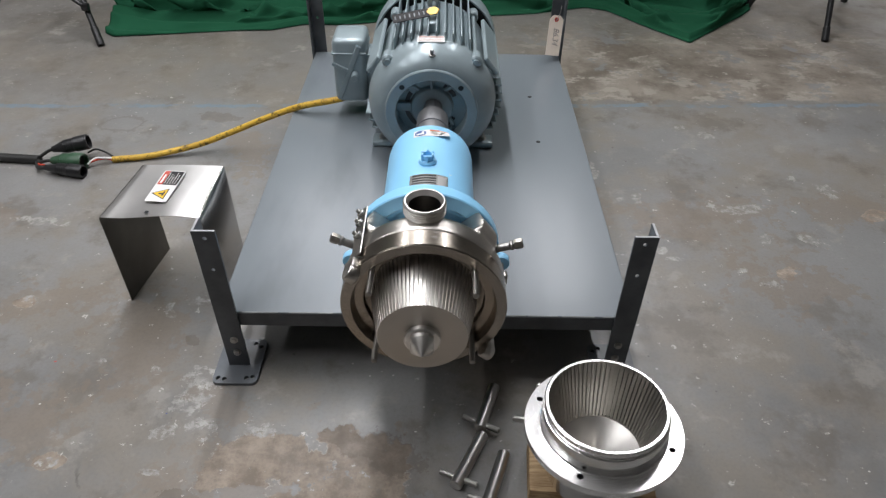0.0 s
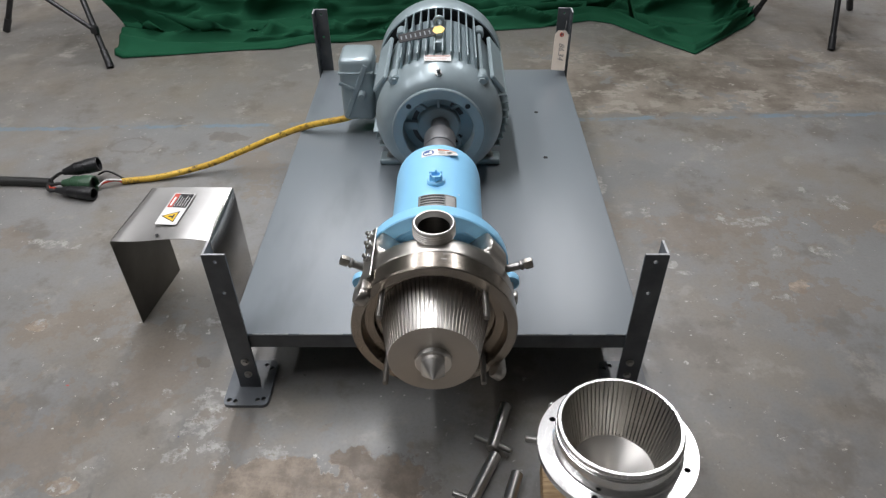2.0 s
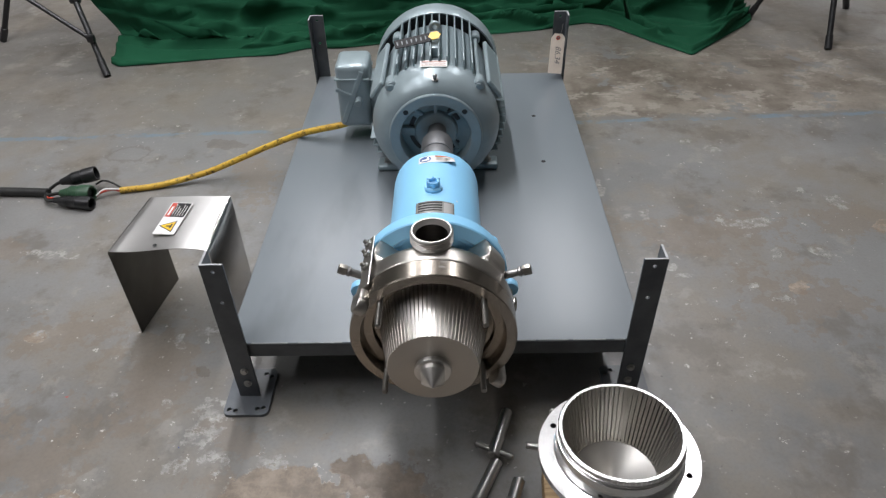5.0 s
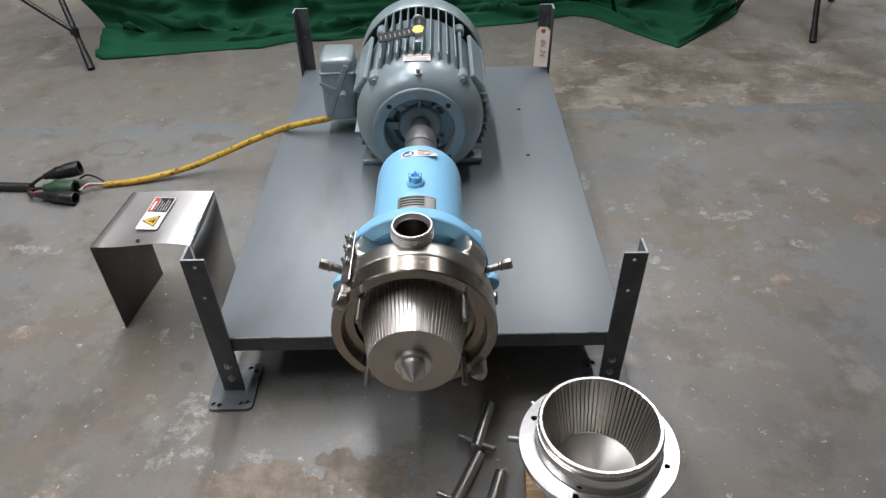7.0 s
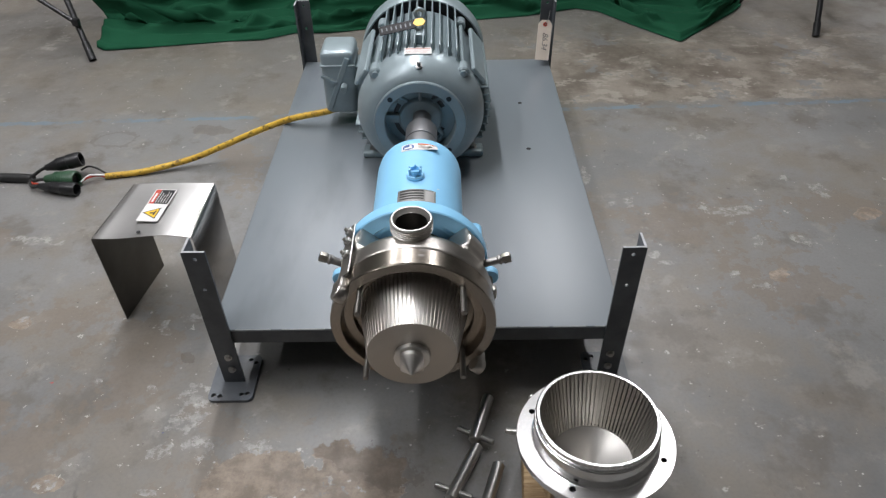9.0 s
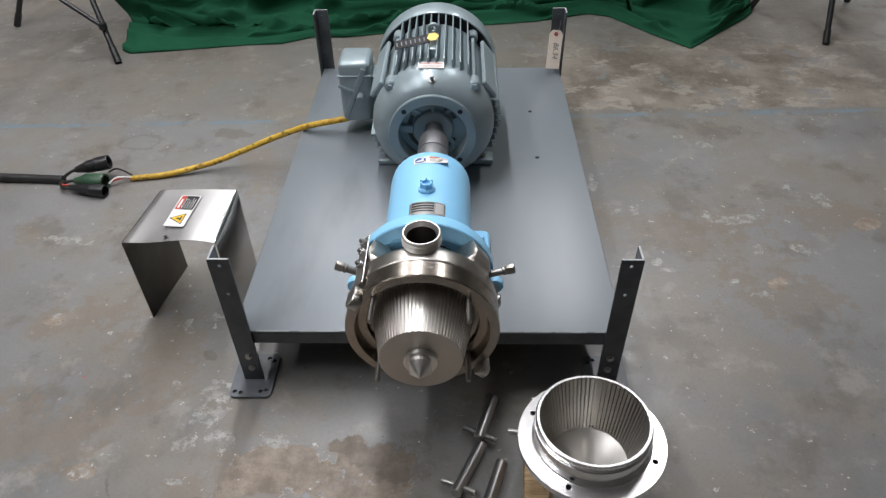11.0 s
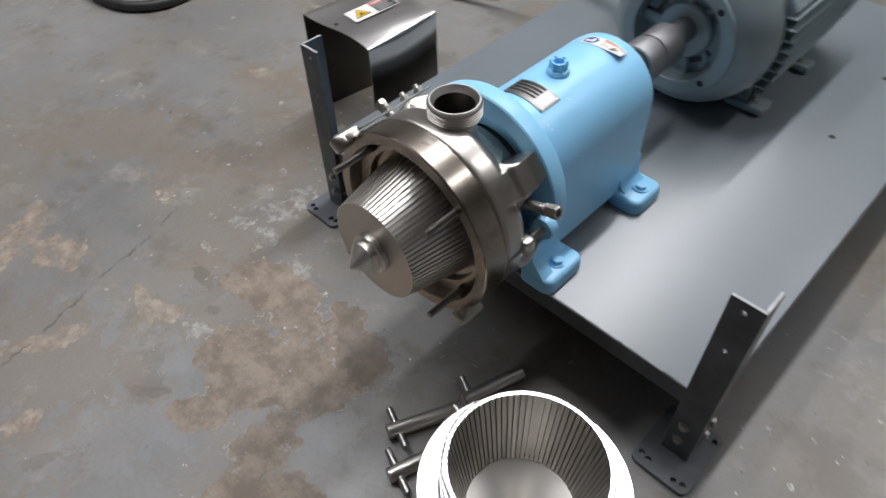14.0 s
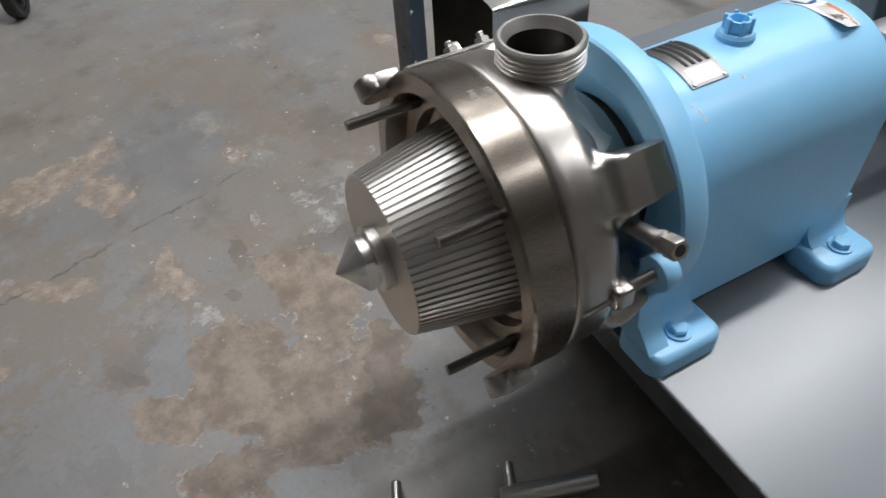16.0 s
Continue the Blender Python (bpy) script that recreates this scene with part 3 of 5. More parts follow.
for x0, x1, ya, yb in rails:
    part("edge_rail", at_skid(box(x0, x1, ya, yb, DZ - APRON, DZ - 0.0064, 0.001, 1)), LEG, skid)
for yb in (1.7, 2.06, 2.42):
    part("crossbeam", at_skid(box(-DX + 0.01, DX - 0.01, yb, yb + 0.04, DZ - 0.045, DZ - 0.007, 0.002, 1)), LEG, skid)

LEG_H, LEG_W, LEG_T = 0.392, 0.046, 0.005


def angle_leg():
    """Angle section, corner at the origin, arms along +x and +y."""
    face = [circle2(LEG_W * 0.52, h, 0.0042, 10) for h in (0.375, 0.295)]
    front = moved(slab(round_rect(0, LEG_W, 0.008, LEG_H, 0.0015, 2), face, 0, LEG_T), Matrix(((1, 0, 0, 0), (0, 0, -1, LEG_T), (0, 1, 0, 0), (0, 0, 0, 1))))
    side_holes = [circle2(LEG_W * 0.55, h, 0.0042, 10) for h in (0.335, 0.255)]
    side = moved(slab(round_rect(LEG_T, LEG_W, 0.008, LEG_H, 0.0015, 2), side_holes, 0, LEG_T), Matrix(((0, 0, 1, 0), (1, 0, 0, 0), (0, 1, 0, 0), (0, 0, 0, 1))))
    return join(front, side)


def foot_plate():
    hs = [circle2(hx, hy, 0.0055, 12) for hx, hy in ((-0.016, -0.037), (-0.002, -0.040), (0.046, -0.036), (0.059, -0.033), (-0.016, 0.062), (0.046, 0.064), (0.060, 0.055))]
    return slab(round_rect(-0.028, 0.071, -0.052, 0.078, 0.014), hs, 0.0, 0.008)


for sx, cy, sy in ((-1, Y0 - LEG_T - 0.001, 1), (1, Y0 - LEG_T - 0.001, 1), (-1, Y1 + LEG_T + 0.001, -1), (1, Y1 + LEG_T + 0.001, -1)):
    m = Matrix.Translation((sx * (DX + LEG_T + 0.001), cy - skid_y, 0)) @ Matrix.Diagonal((-sx, sy, 1, 1))
    leg = part("leg", moved(angle_leg(), m), LEG, skid, "dark grey steel angle leg with bolt holes")
    part("foot_plate", moved(foot_plate(), m), FOOT, skid, "grey steel foot plate with bolt holes")
    part("worn_and_glint_edge", moved(join(box(0.001, LEG_W - 0.001, 0.0004, LEG_T - 0.0004, LEG_H, LEG_H + 0.0005), box(0.0004, LEG_T - 0.0004, LEG_T, LEG_W - 0.001, LEG_H, LEG_H + 0.0005)), m), CARDGREY, leg, "bare worn top edge")
    for h in (0.052, 0.092):
        part("bolt", moved(join(lathe([(0.0088, 0), (0.0088, 0.0016), (0, 0.0016)], (0.026, -0.0002, h), (0, -1, 0), 16), hexnut((0.026, -0.0018, h), (0, -1, 0), 0.0066, 0.005)), m), BOLTSTEEL, leg)
        part("bolt", moved(hexnut((-0.0002, 0.028, h + 0.012), (-1, 0, 0), 0.008, 0.006), m), BOLTSTEEL, leg)

# ---- pump ----
AX, AZ = 0.003, 0.3525
pump = thing("shear_pump", "stainless steel pump with light blue bearing frame, front cover removed", "pump", (AX, 1.5, DZ))
PO = Matrix.Translation((-AX, -1.5, -DZ))


def pumppart(name, bm, material, parent=None, label="", angle=32):
    return part(name, moved(bm, PO), material, parent or pump, label, angle)


# bearing frame: arched top with straight sides running down to the feet
def arch_section(r, bottom, seg=36, flare=0.0):
    pts = [(-r - flare, bottom)] + [(-r * math.cos(math.pi * k / seg), AZ + r * math.sin(math.pi * k / seg)) for k in range(seg + 1)] + [(r + flare, bottom)]
    return [(AX + x, z) for x, z in pts]


def loft(sections):
    """Skin between equal outlines given as lists of points."""
    bm = bmesh.new()
    rows = [[bm.verts.new(p) for p in s] for s in sections]
    n = len(rows[0])
    for a, b in zip(rows, rows[1:]):
        for k in range(n):
            bm.faces.new((a[k], a[(k + 1) % n], b[(k + 1) % n], b[k]))
    bm.faces.new(rows[0])
    bm.faces.new(rows[-1])
    return bm


BR = 0.0945
rows = []
for y, r, bot in ((1.415, BR, 0.196), (1.70, BR, 0.196), (1.716, BR - 0.002, 0.196), (1.724, BR - 0.008, 0.198), (1.727, BR - 0.014, 0.2)):
    rows.append([(x, y, z) for x, z in arch_section(r, bot)])
bearing = pumppart("bearing_frame", loft(rows), BLUE, None, "glossy light blue painted cast bearing frame", 40)
pumppart("front_flange", along_y([(0.112, 1.3905), (0.137, 1.3905), (0.139, 1.393), (0.139, 1.416), (0.137, 1.420), (0.094, 1.424), (0.094, 1.405), (0.104, 1.402), (0.112, 1.3905)], AX, AZ + 0.002), BLUE, None, "light blue round flange")
pumppart("flange_ring", along_y([(0.078, 1.4120), (0.078, 1.4075), (0.0795, 1.4060), (0.098, 1.4060), (0.0995, 1.4020), (0.1115, 1.4020), (0.1115, 1.412)], AX, AZ), BLUE)
# dark ring and dark chamber colour stand in for shade in the mouth
pumppart("frame_mouth_shade", along_y([(0.0690, 1.4115), (0.0784, 1.4115)], AX, AZ), SHADEDCAST, bearing, "dark ring for the shade inside the frame mouth")
pumppart("seal_chamber", along_y([(0.0, 1.362), (0.060, 1.362), (0.066, 1.372), (0.070, 1.4125), (0.0, 1.4127)], AX, AZ), SHADEDCAST, None, "seal chamber behind the casing, coloured dark for its shade")
web = [[(AX + sx * w, y, z) for sx, w, z in ((-1, 0.132, 0.1985), (-1, 0.108, 0.225), (-1, 0.098, 0.30), (1, 0.098, 0.30), (1, 0.108, 0.225), (1, 0.132, 0.1985))] for y in (1.3985, 1.425)]
pumppart("front_web", loft(web), BLUE)
for sx in (-1, 1):
    for ya, yb in ((1.397, 1.492), (1.648, 1.733)):
        xs = sorted((sx * 0.08, sx * 0.146))
        layers = [(0.0, 0.0005), (0.0, 0.0185), (0.0006, 0.0215), (0.0022, 0.0245), (0.0046, 0.0266), (0.0078, 0.0276)]
        foot = pumppart("foot", loft([[(AX + px, py, DZ + h) for px, py in round_rect(xs[0] + e, xs[1] - e, ya + e, yb - e, 0.017 - e, 7)] for e, h in layers]), BLUE, None, "light blue bolted mounting foot", 60)
        fillet = [(0.0938, 0.075), (0.0945, 0.052), (0.0975, 0.040), (0.1030, 0.032), (0.1100, 0.0278), (0.1100, 0.0200), (0.0880, 0.0200), (0.0880, 0.075)]
        pumppart("fillet", loft([[(AX + sx * px, py, DZ + pz) for px, pz in fillet] for py in (ya + 0.012, yb - 0.012)]), BLUE, foot, "", 50)
        cxy = (AX + sx * 0.121, (ya + yb) / 2 + 0.002)
        pumppart("bolt", join(lathe([(0, 0), (0.0145, 0), (0.0145, 0.0025), (0, 0.0025)], (*cxy, DZ + 0.0275), (0, 0, 1), 20), hexnut((*cxy, DZ + 0.030), (0, 0, 1), 0.0105, 0.007)), BLUE, foot)

# oil filler cap
CAP = Matrix.Translation((AX - 0.002, 1.566, AZ + BR - 0.0015))
cap = pumppart("filler_cap", moved(lathe([(0.0, 0.0), (0.0185, 0.0), (0.0185, 0.005), (0.0165, 0.008), (0.012, 0.009), (0.012, 0.020), (0.009, 0.020), (0.009, 0.012), (0, 0.012)], seg=28), CAP), BLUE, None, "light blue painted ribbed filler cap")
for a in range(0, 360, 60):
    pumppart("rib", moved(box(-0.0022, 0.0022, 0.0105, 0.0145, 0.006, 0.0225, 0.0007, 1), CAP @ pose(0, 0, 0, 0, 0, a)), BLUE, cap)


def wrapped(w0, w1, y0, y1, r, lift, thick=0.0006, seg=18, curl=0.0):
    """A sheet that follows the arch of the bearing frame: w is the way round it, y along it."""
    bm, rows = bmesh.new(), []
    for k in range(seg + 1):
        a = (w0 + (w1 - w0) * k / seg) / r
        peel = curl * max(0.0, (k / seg - 0.55) / 0.45) ** 1.6
        rows.append([bm.verts.new((AX + (r + h) * math.sin(a), y, AZ + (r + h) * math.cos(a))) for y, h in ((y0, lift + peel), (y1, lift + 0.1 * peel), (y1, lift + 0.1 * peel + thick), (y0, lift + peel + thick))])
    for a, b in zip(rows, rows[1:]):
        for k in range(4):
            bm.faces.new((a[k], a[(k + 1) % 4], b[(k + 1) % 4], b[k]))
    bm.faces.new(rows[0])
    bm.faces.new(rows[-1])
    return bm


nameplate = pumppart("nameplate", wrapped(-0.036, 0.040, 1.476, 1.520, BR, 0.0004, 0.001), PLATE, None, "etched steel nameplate with worn print")
for i, (ya, yb) in enumerate(((1.512, 1.517), (1.503, 1.508), (1.495, 1.4995), (1.487, 1.491))):
    pumppart("print", wrapped(-0.031, 0.016, ya, yb, BR, 0.0015, 0.0002), MATTE, nameplate)
pumppart("print", wrapped(0.019, 0.037, 1.481, 1.515, BR, 0.0015, 0.0002), SHAFT, nameplate, "pale etched panel")
for wx in (-0.033, 0.037):
    for yy in (1.480, 1.516):
        pumppart("rivet", lathe([(0.0024, 0), (0.0018, 0.0012), (0, 0.0016)], (AX + (BR + 0.0014) * math.sin(wx / BR), yy, AZ + (BR + 0.0014) * math.cos(wx / BR)), (math.sin(wx / BR), 0, math.cos(wx / BR)), 10), BOLTSTEEL, nameplate)
sticker = pumppart("warning_sticker", wrapped(-0.036, 0.041, 1.667, 1.693, BR, 0.0004, 0.0004, 24, 0.009), WHITE, None, "white safety sticker with peeling corner and blue symbol")
for k in range(9):
    h = 0.0105 * math.sqrt(max(0.0, 1 - ((k - 4) / 4.6) ** 2))
    pumppart("symbol", wrapped(-0.0325 + k * 0.0027, -0.0298 + k * 0.0027, 1.680 - h, 1.680 + h, BR, 0.0010, 0.0002, 3), SIGNBLUE, sticker)
pumppart("symbol", wrapped(-0.029, -0.012, 1.6735, 1.6795, BR, 0.0014, 0.0002, 6), WHITE, sticker)
pumppart("symbol", wrapped(-0.018, -0.013, 1.679, 1.6865, BR, 0.0014, 0.0002, 4), WHITE, sticker)
pumppart("heading", wrapped(0.000, 0.040, 1.6868, 1.6915, BR, 0.0013, 0.0002, 18, 0.003), ORANGE, sticker)
for k in range(4):
    pumppart("print", wrapped(0.001, 0.030 - 0.004 * (k % 2), 1.6835 - k * 0.0038, 1.6845 - k * 0.0038, BR, 0.0011 + 0.0004 * k, 0.0002, 14, 0.003 + 0.0012 * k), FACESTEEL, sticker)
# small white specks on the bearing frame
for w, y in ((0.052, 1.466), (0.059, 1.470), (0.067, 1.472), (0.075, 1.444), (0.044, 1.533), (0.092, 1.452)):
    pumppart("white_speck", wrapped(w, w + 0.0045, y, y + 0.0022, BR, 0.0001, 0.0002, 3), WHITE, bearing)

# casing ring, open to the front
RY, SY = 1.240, 1.281
ring = pumppart("casing_ring", along_y([(0.1275, RY), (0.1435, RY), (0.1455, RY + 0.0025), (0.1455, SY - 0.0025), (0.144, SY - 0.001), (0.141, SY), (0.09, SY), (0.106, RY + 0.036), (0.1075, RY + 0.023), (0.1225, RY + 0.021), (0.1245, RY + 0.008), (0.1275, RY)], AX, AZ, 128), RINGSTEEL, None, "turned stainless casing ring with stepped mouth")
def casing_body():
    """Round back of the casing that runs out into four arms, with windows between them."""
    base = [(0.0, 0.1405), (0.001, 0.1428), (0.004, 0.1440), (0.033, 0.1438), (0.040, 0.1415), (0.047, 0.1355), (0.055, 0.1250), (0.064, 0.1115), (0.074, 0.0990), (0.085, 0.0905), (0.1085, 0.088)]
    seg, ys = 360, [0.0, 0.001, 0.004, 0.012, 0.022] + [0.031 + 0.0031 * k for k in range(25)] + [0.1080, 0.1085]

    def between(table, v):
        for (a, ra), (b, rb) in zip(table, table[1:]):
            if v <= b:
                return ra + (rb - ra) * (v - a) / (b - a)
        return table[-1][1]

    def ease(v):
        v = min(1.0, max(0.0, v))
        return v * v * (3 - 2 * v)

    top = [(0.0, 0.138), (0.031, 0.1405), (0.039, 0.1415), (0.047, 0.1415), (0.055, 0.1455), (0.071, 0.1470), (0.079, 0.1462), (0.101, 0.1395), (0.1085, 0.1365)]
    bm, rows = bmesh.new(), []
    for v in ys + [0.1086]:
        row = []
        for k in range(seg):
            a = 360.0 * k / seg
            r = between(base, v)
            for c in (38, 142, 218, 322):
                d = radians((a - c + 180) % 360 - 180)
                wide = 0.0235 + 0.034 * math.exp(-max(0.0, v - 0.039) / 0.012) + 0.003 * ease((v - 0.063) / 0.02)
                if abs(d) < 0.6:
                    flat = min(between(top, v) / math.cos(d), between(top, v) + 0.004 - 0.55 * max(0.0, abs(d) * 0.145 - 0.017))
                    r += max(0.0, flat - r) * ease((wide + 0.006 - abs(d) * 0.145) / 0.012) * ease((v - 0.025) / 0.014)
            if v == 0.1086:
                r = 0.080
            row.append(bm.verts.new((AX + r * math.cos(radians(a)), SY + 0.0006 + min(v, 0.1085), AZ + r * math.sin(radians(a)))))
        rows.append(row)
    for a, b in zip(rows, rows[1:]):
        for k in range(seg):
            bm.faces.new((a[k], a[(k + 1) % seg], b[(k + 1) % seg], b[k]))
    bm.faces.new(rows[0])
    return bm


casing = pumppart("casing", casing_body(), CASTING, None, "cast stainless pump casing with four mounting arms", 50)
# threaded outlet with its neck
PX, PY, PZ = AX, 1.335, 0.517
prof = [(0.0278, PZ - 0.0095), (0.0318, PZ - 0.0012), (0.0326, PZ), (0.0346, PZ), (0.0366, PZ - 0.002)]
h = PZ - 0.003
for k in range(5):
    prof += [(0.0372, h), (0.0372, h - 0.0012), (0.0349, h - 0.0026), (0.0349, h - 0.0031)]
    h -= 0.0043
prof += [(0.0360, h), (0.0352, h - 0.002), (0.0318, h - 0.005), (0.0304, h - 0.010), (0.0300, h - 0.018), (0.0306, h - 0.027), (0.0328, h - 0.036), (0.0372, h - 0.044), (0.0440, h - 0.051), (0.0540, h - 0.058), (0.066, h - 0.064)]
pumppart("outlet_port", lathe(prof, (PX, PY, 0), (0, 0, 1), 72), PORT, casing, "threaded stainless outlet port")
pumppart("outlet_bore", lathe([(0.0, PZ - 0.13), (0.0278, PZ - 0.13), (0.0278, PZ - 0.0096)], (PX, PY, 0), (0, 0, 1), 48), BORE, casing, "outlet bore coloured dark for the shade inside")
# swing bolts at both sides
for sx in (-1, 1):
    lug = pumppart("clamp_lug", join(moved(box(-0.012, 0.012, -0.010, 0.010, -0.011, 0.011, 0.004, 2), Matrix.Translation((AX + sx * 0.139, 1.326, AZ - 0.002)) @ pose(0, 0, 0, 0, 0, 0))), CASTING, casing, "", 50)
    pumppart("clamp_bolt", screw((AX + sx * 0.140, 1.288, AZ - 0.004), (AX + sx * 0.140, 1.372, AZ - 0.001), 0.0058), BOLTSTEEL, casing, "threaded clamp bolt")
    pumppart("clamp_nut", lathe([(0, 0), (0.0165, 0), (0.0175, 0.002), (0.0175, 0.014), (0.0165, 0.016), (0, 0.016)], (AX + sx * 0.140, 1.363, AZ - 0.001), (0, 1, 0), 32), BLUE, casing, "light blue round clamp nut")
# drain cocks
for sx, tip in ((1, (0.176, 1.343, 0.420)), (-1, (-0.164, 1.343, 0.427))):
    tip = Vector(tip)
    base = Vector((AX + sx * 0.108, 1.345, 0.398))
    d = (tip - base).normalized()
    tap = pumppart("drain_cock", join(rod(base, tip - d * 0.012, 0.0072, 20, 0.001), lathe([(0.0072, 0), (0.0092, 0.002), (0.0092, 0.006), (0.0072, 0.008)], tip - d * 0.022, d, 20)), SHAFT, None, "dull steel drain cock")
    pumppart("hex_end", join(hexnut(tip - d * 0.013, d, 0.0096, 0.015)), BRASSY, tap)
    # black disc on the solid end for the shade in its bore
    pumppart("bore", lathe([(0, 0.0153), (0.0048, 0.0153), (0.0052, 0.0150)], tip - d * 0.013, d, 16), BLACK, tap)

# hinge strip on the upper side, with its bolts
strip_m = Matrix.Translation((AX - 0.1135, 0, AZ + 0.0995)) @ pose(0, 0, 0, 0, 46, 0)
strip = pumppart("hinge_strip", moved(box(-0.0015, 0.0015, 1.262, 1.395, -0.012, 0.012, 0.001, 1), strip_m), BOLTSTEEL, None, "thin steel hinge strip with bolts")
for y in (1.315, 1.350, 1.378):
    pumppart("bolt", moved(join(hexnut((-0.002, y, 0), (-1, 0, 0), 0.0078, 0.006), screw((-0.008, y, 0), (-0.014, y, 0), 0.004)), strip_m), BOLTSTEEL, strip)
for k, (deg, yy) in enumerate(((83, 1.262), (82, 1.275))):
    c = (AX + 0.1456 * math.cos(radians(deg)), yy, AZ + 0.1456 * math.sin(radians(deg)))
    marks = join(*[box(-0.0045 + 0.0026 * q, -0.0031 + 0.0026 * q, -0.0018, 0.0018, -0.0002, 0.0002) for q in range(4)], box(-0.005, 0.0055, -0.0033, -0.0028, -0.0002, 0.0002))
    pumppart("print", moved(marks, Matrix.Translation(c) @ pose(0, 0, 0, 0, 90 - deg, 0)), ETCH, ring)
# two hinge ears on the mouth
for a in (143, -40):
    ca, sa = math.cos(radians(a)), math.sin(radians(a))
    ear = join(lathe([(0, -0.010), (0.0125, -0.010), (0.0145, -0.008), (0.0145, 0.008), (0.0125, 0.010), (0, 0.010)], (0.148, 0, -0.010), (1, 0, 0), 28), box(0.138, 0.158, -0.0145, 0.0145, -0.010, 0.020, 0.005, 2))
    pumppart("hinge_ear", moved(ear, Matrix(((ca, -sa, 0, AX), (0, 0, 1, RY), (sa, ca, 0, AZ), (0, 0, 0, 1)))), CASTING, ring, "rounded cast hinge ear", 45)
# studs
for a in (43, 137, 223, 317):
    p = (AX + 0.1185 * math.cos(radians(a)), AZ + 0.1185 * math.sin(radians(a)))
    pumppart("stud", join(screw((p[0], 1.190, p[1]), (p[0], 1.252, p[1]), 0.0052), rod((p[0], 1.252, p[1]), (p[0], RY + 0.03, p[1]), 0.0053)), STUDSTEEL, ring, "threaded steel stud")

# rotor: grooved cone with a pointed nose nut
RF, RYF, RB, RYB = 0.0765, 1.1735, 0.0985, 1.285


def grooved_cone(r0, y0, r1, y1, count, width, depth, inward=False, seg=1):
    """Cone along z from y0 to y1 with straight grooves cut into its skin."""
    bm, rows = bmesh.new(), []
    ang = []
    for k in range(count):
        a = 2 * math.pi * k / count
        w = width * math.pi / count
        ang += [(a - math.pi / count + w * 0.001, 0), (a - w, 0), (a - w, 1), (a + w, 1), (a + w, 0)]
    for r, y in ((r0, y0), (r1, y1)):
        rows.append([bm.verts.new(((r + (depth if inward else -depth) * g) * math.cos(a), (r + (depth if inward else -depth) * g) * math.sin(a), y)) for a, g in ang])
    n = len(ang)
    for a, b in zip(rows, rows[1:]):
        for k in range(n):
            bm.faces.new((a[k], a[(k + 1) % n], b[(k + 1) % n], b[k]))
    return bm, rows


def swing(bm, x, z):
    return moved(bm, Matrix(((1, 0, 0, x), (0, 0, 1, 0), (0, -1, 0, z), (0, 0, 0, 1))))


def fluted_cone(r0, y0, r1, y1, count, width, depth):
    """Cone along z from y0 to y1 with round-bottomed flutes cut into its skin."""
    bm, ang = bmesh.new(), []
    for k in range(count):
        a, w = 2 * math.pi * k / count, width * math.pi / count
        ang += [(a - math.pi / count, 0.0)] + [(a + w * u, math.sqrt(max(0.0, 1 - u * u))) for u in (-1, -0.97, -0.85, -0.6, -0.25, 0.25, 0.6, 0.85, 0.97, 1)]
    rows = [[bm.verts.new(((r - depth * g) * math.cos(a), (r - depth * g) * math.sin(a), y)) for a, g in ang] for r, y in ((r0, y0), (r1, y1))]
    for k in range(len(ang)):
        j = (k + 1) % len(ang)
        bm.faces.new((rows[0][k], rows[0][j], rows[1][j], rows[1][k]))
    return bm, rows


skin, rows = fluted_cone(RF, RYF, RB, RYB, 76, 0.40, 0.0040)
rotor = pumppart("rotor", swing(skin, AX, AZ), ROTORSTEEL, None, "fluted conical stainless rotor", 55)
cut, rows = fluted_cone(RF, RYF, RF, RYF + 0.0004, 76, 0.42, 0.0018)
cut.faces.new(rows[0])
pumppart("rotor_face", swing(cut, AX, AZ), FACESTEEL, rotor, "flat turned rotor face", 25)
pumppart("rotor_back", along_y([(0.0, 1.279), (0.0955, 1.279), (0.0955, 1.285), (0, 1.285)], AX, AZ), SHAFT, rotor)
cone = along_y([(0.0, 1.131), (0.0010, 1.1312), (0.0085, 1.1385), (0.0172, 1.1464), (0.0252, 1.1535), (0.0258, 1.1542), (0.0258, 1.1614), (0.0225, 1.1623), (0.0225, 1.1640)], AX, AZ, 64)
for v in cone.verts:
    # two wrench flats
    v.co.x = AX + max(-0.0195, min(0.0195, v.co.x - AX))
nose = pumppart("nose_nut", cone, ROTORSTEEL, rotor, "pointed stainless nose nut with two flats", 20)
pumppart("washer", along_y([(0.0190, 1.1636), (0.0285, 1.1636), (0.0305, 1.1650), (0.0308, 1.1665), (0.0308, 1.1710), (0.0298, 1.1718), (0.0298, 1.174)], AX, AZ, 64), ROTORSTEEL, nose, "turned steel washer", 25)

# ---- motor ----
MX, MZ = -0.001, 0.3425
motor = thing("electric_motor", "grey-green finned electric motor bolted to the skid deck", "motor", (MX, 2.2, DZ))
MO = Matrix.Translation((-MX, -2.2, -DZ))


def motorpart(name, bm, material, parent=None, label="", angle=32):
    return part(name, moved(bm, MO), material, parent or motor, label, angle)


MY = 1.955
# front bell with its open register
motorpart("front_bell", along_y([(0.091, MY + 0.08), (0.0915, MY + 0.002), (0.0935, MY), (0.117, MY), (0.1195, MY + 0.002), (0.1205, MY + 0.007), (0.127, MY + 0.009), (0.142, MY + 0.020), (0.157, MY + 0.042), (0.166, MY + 0.066), (0.169, MY + 0.085), (0.167, MY + 0.094), (0.15, MY + 0.096)], MX, MZ, 96), MOTOR, None, "smooth cast motor end bell")
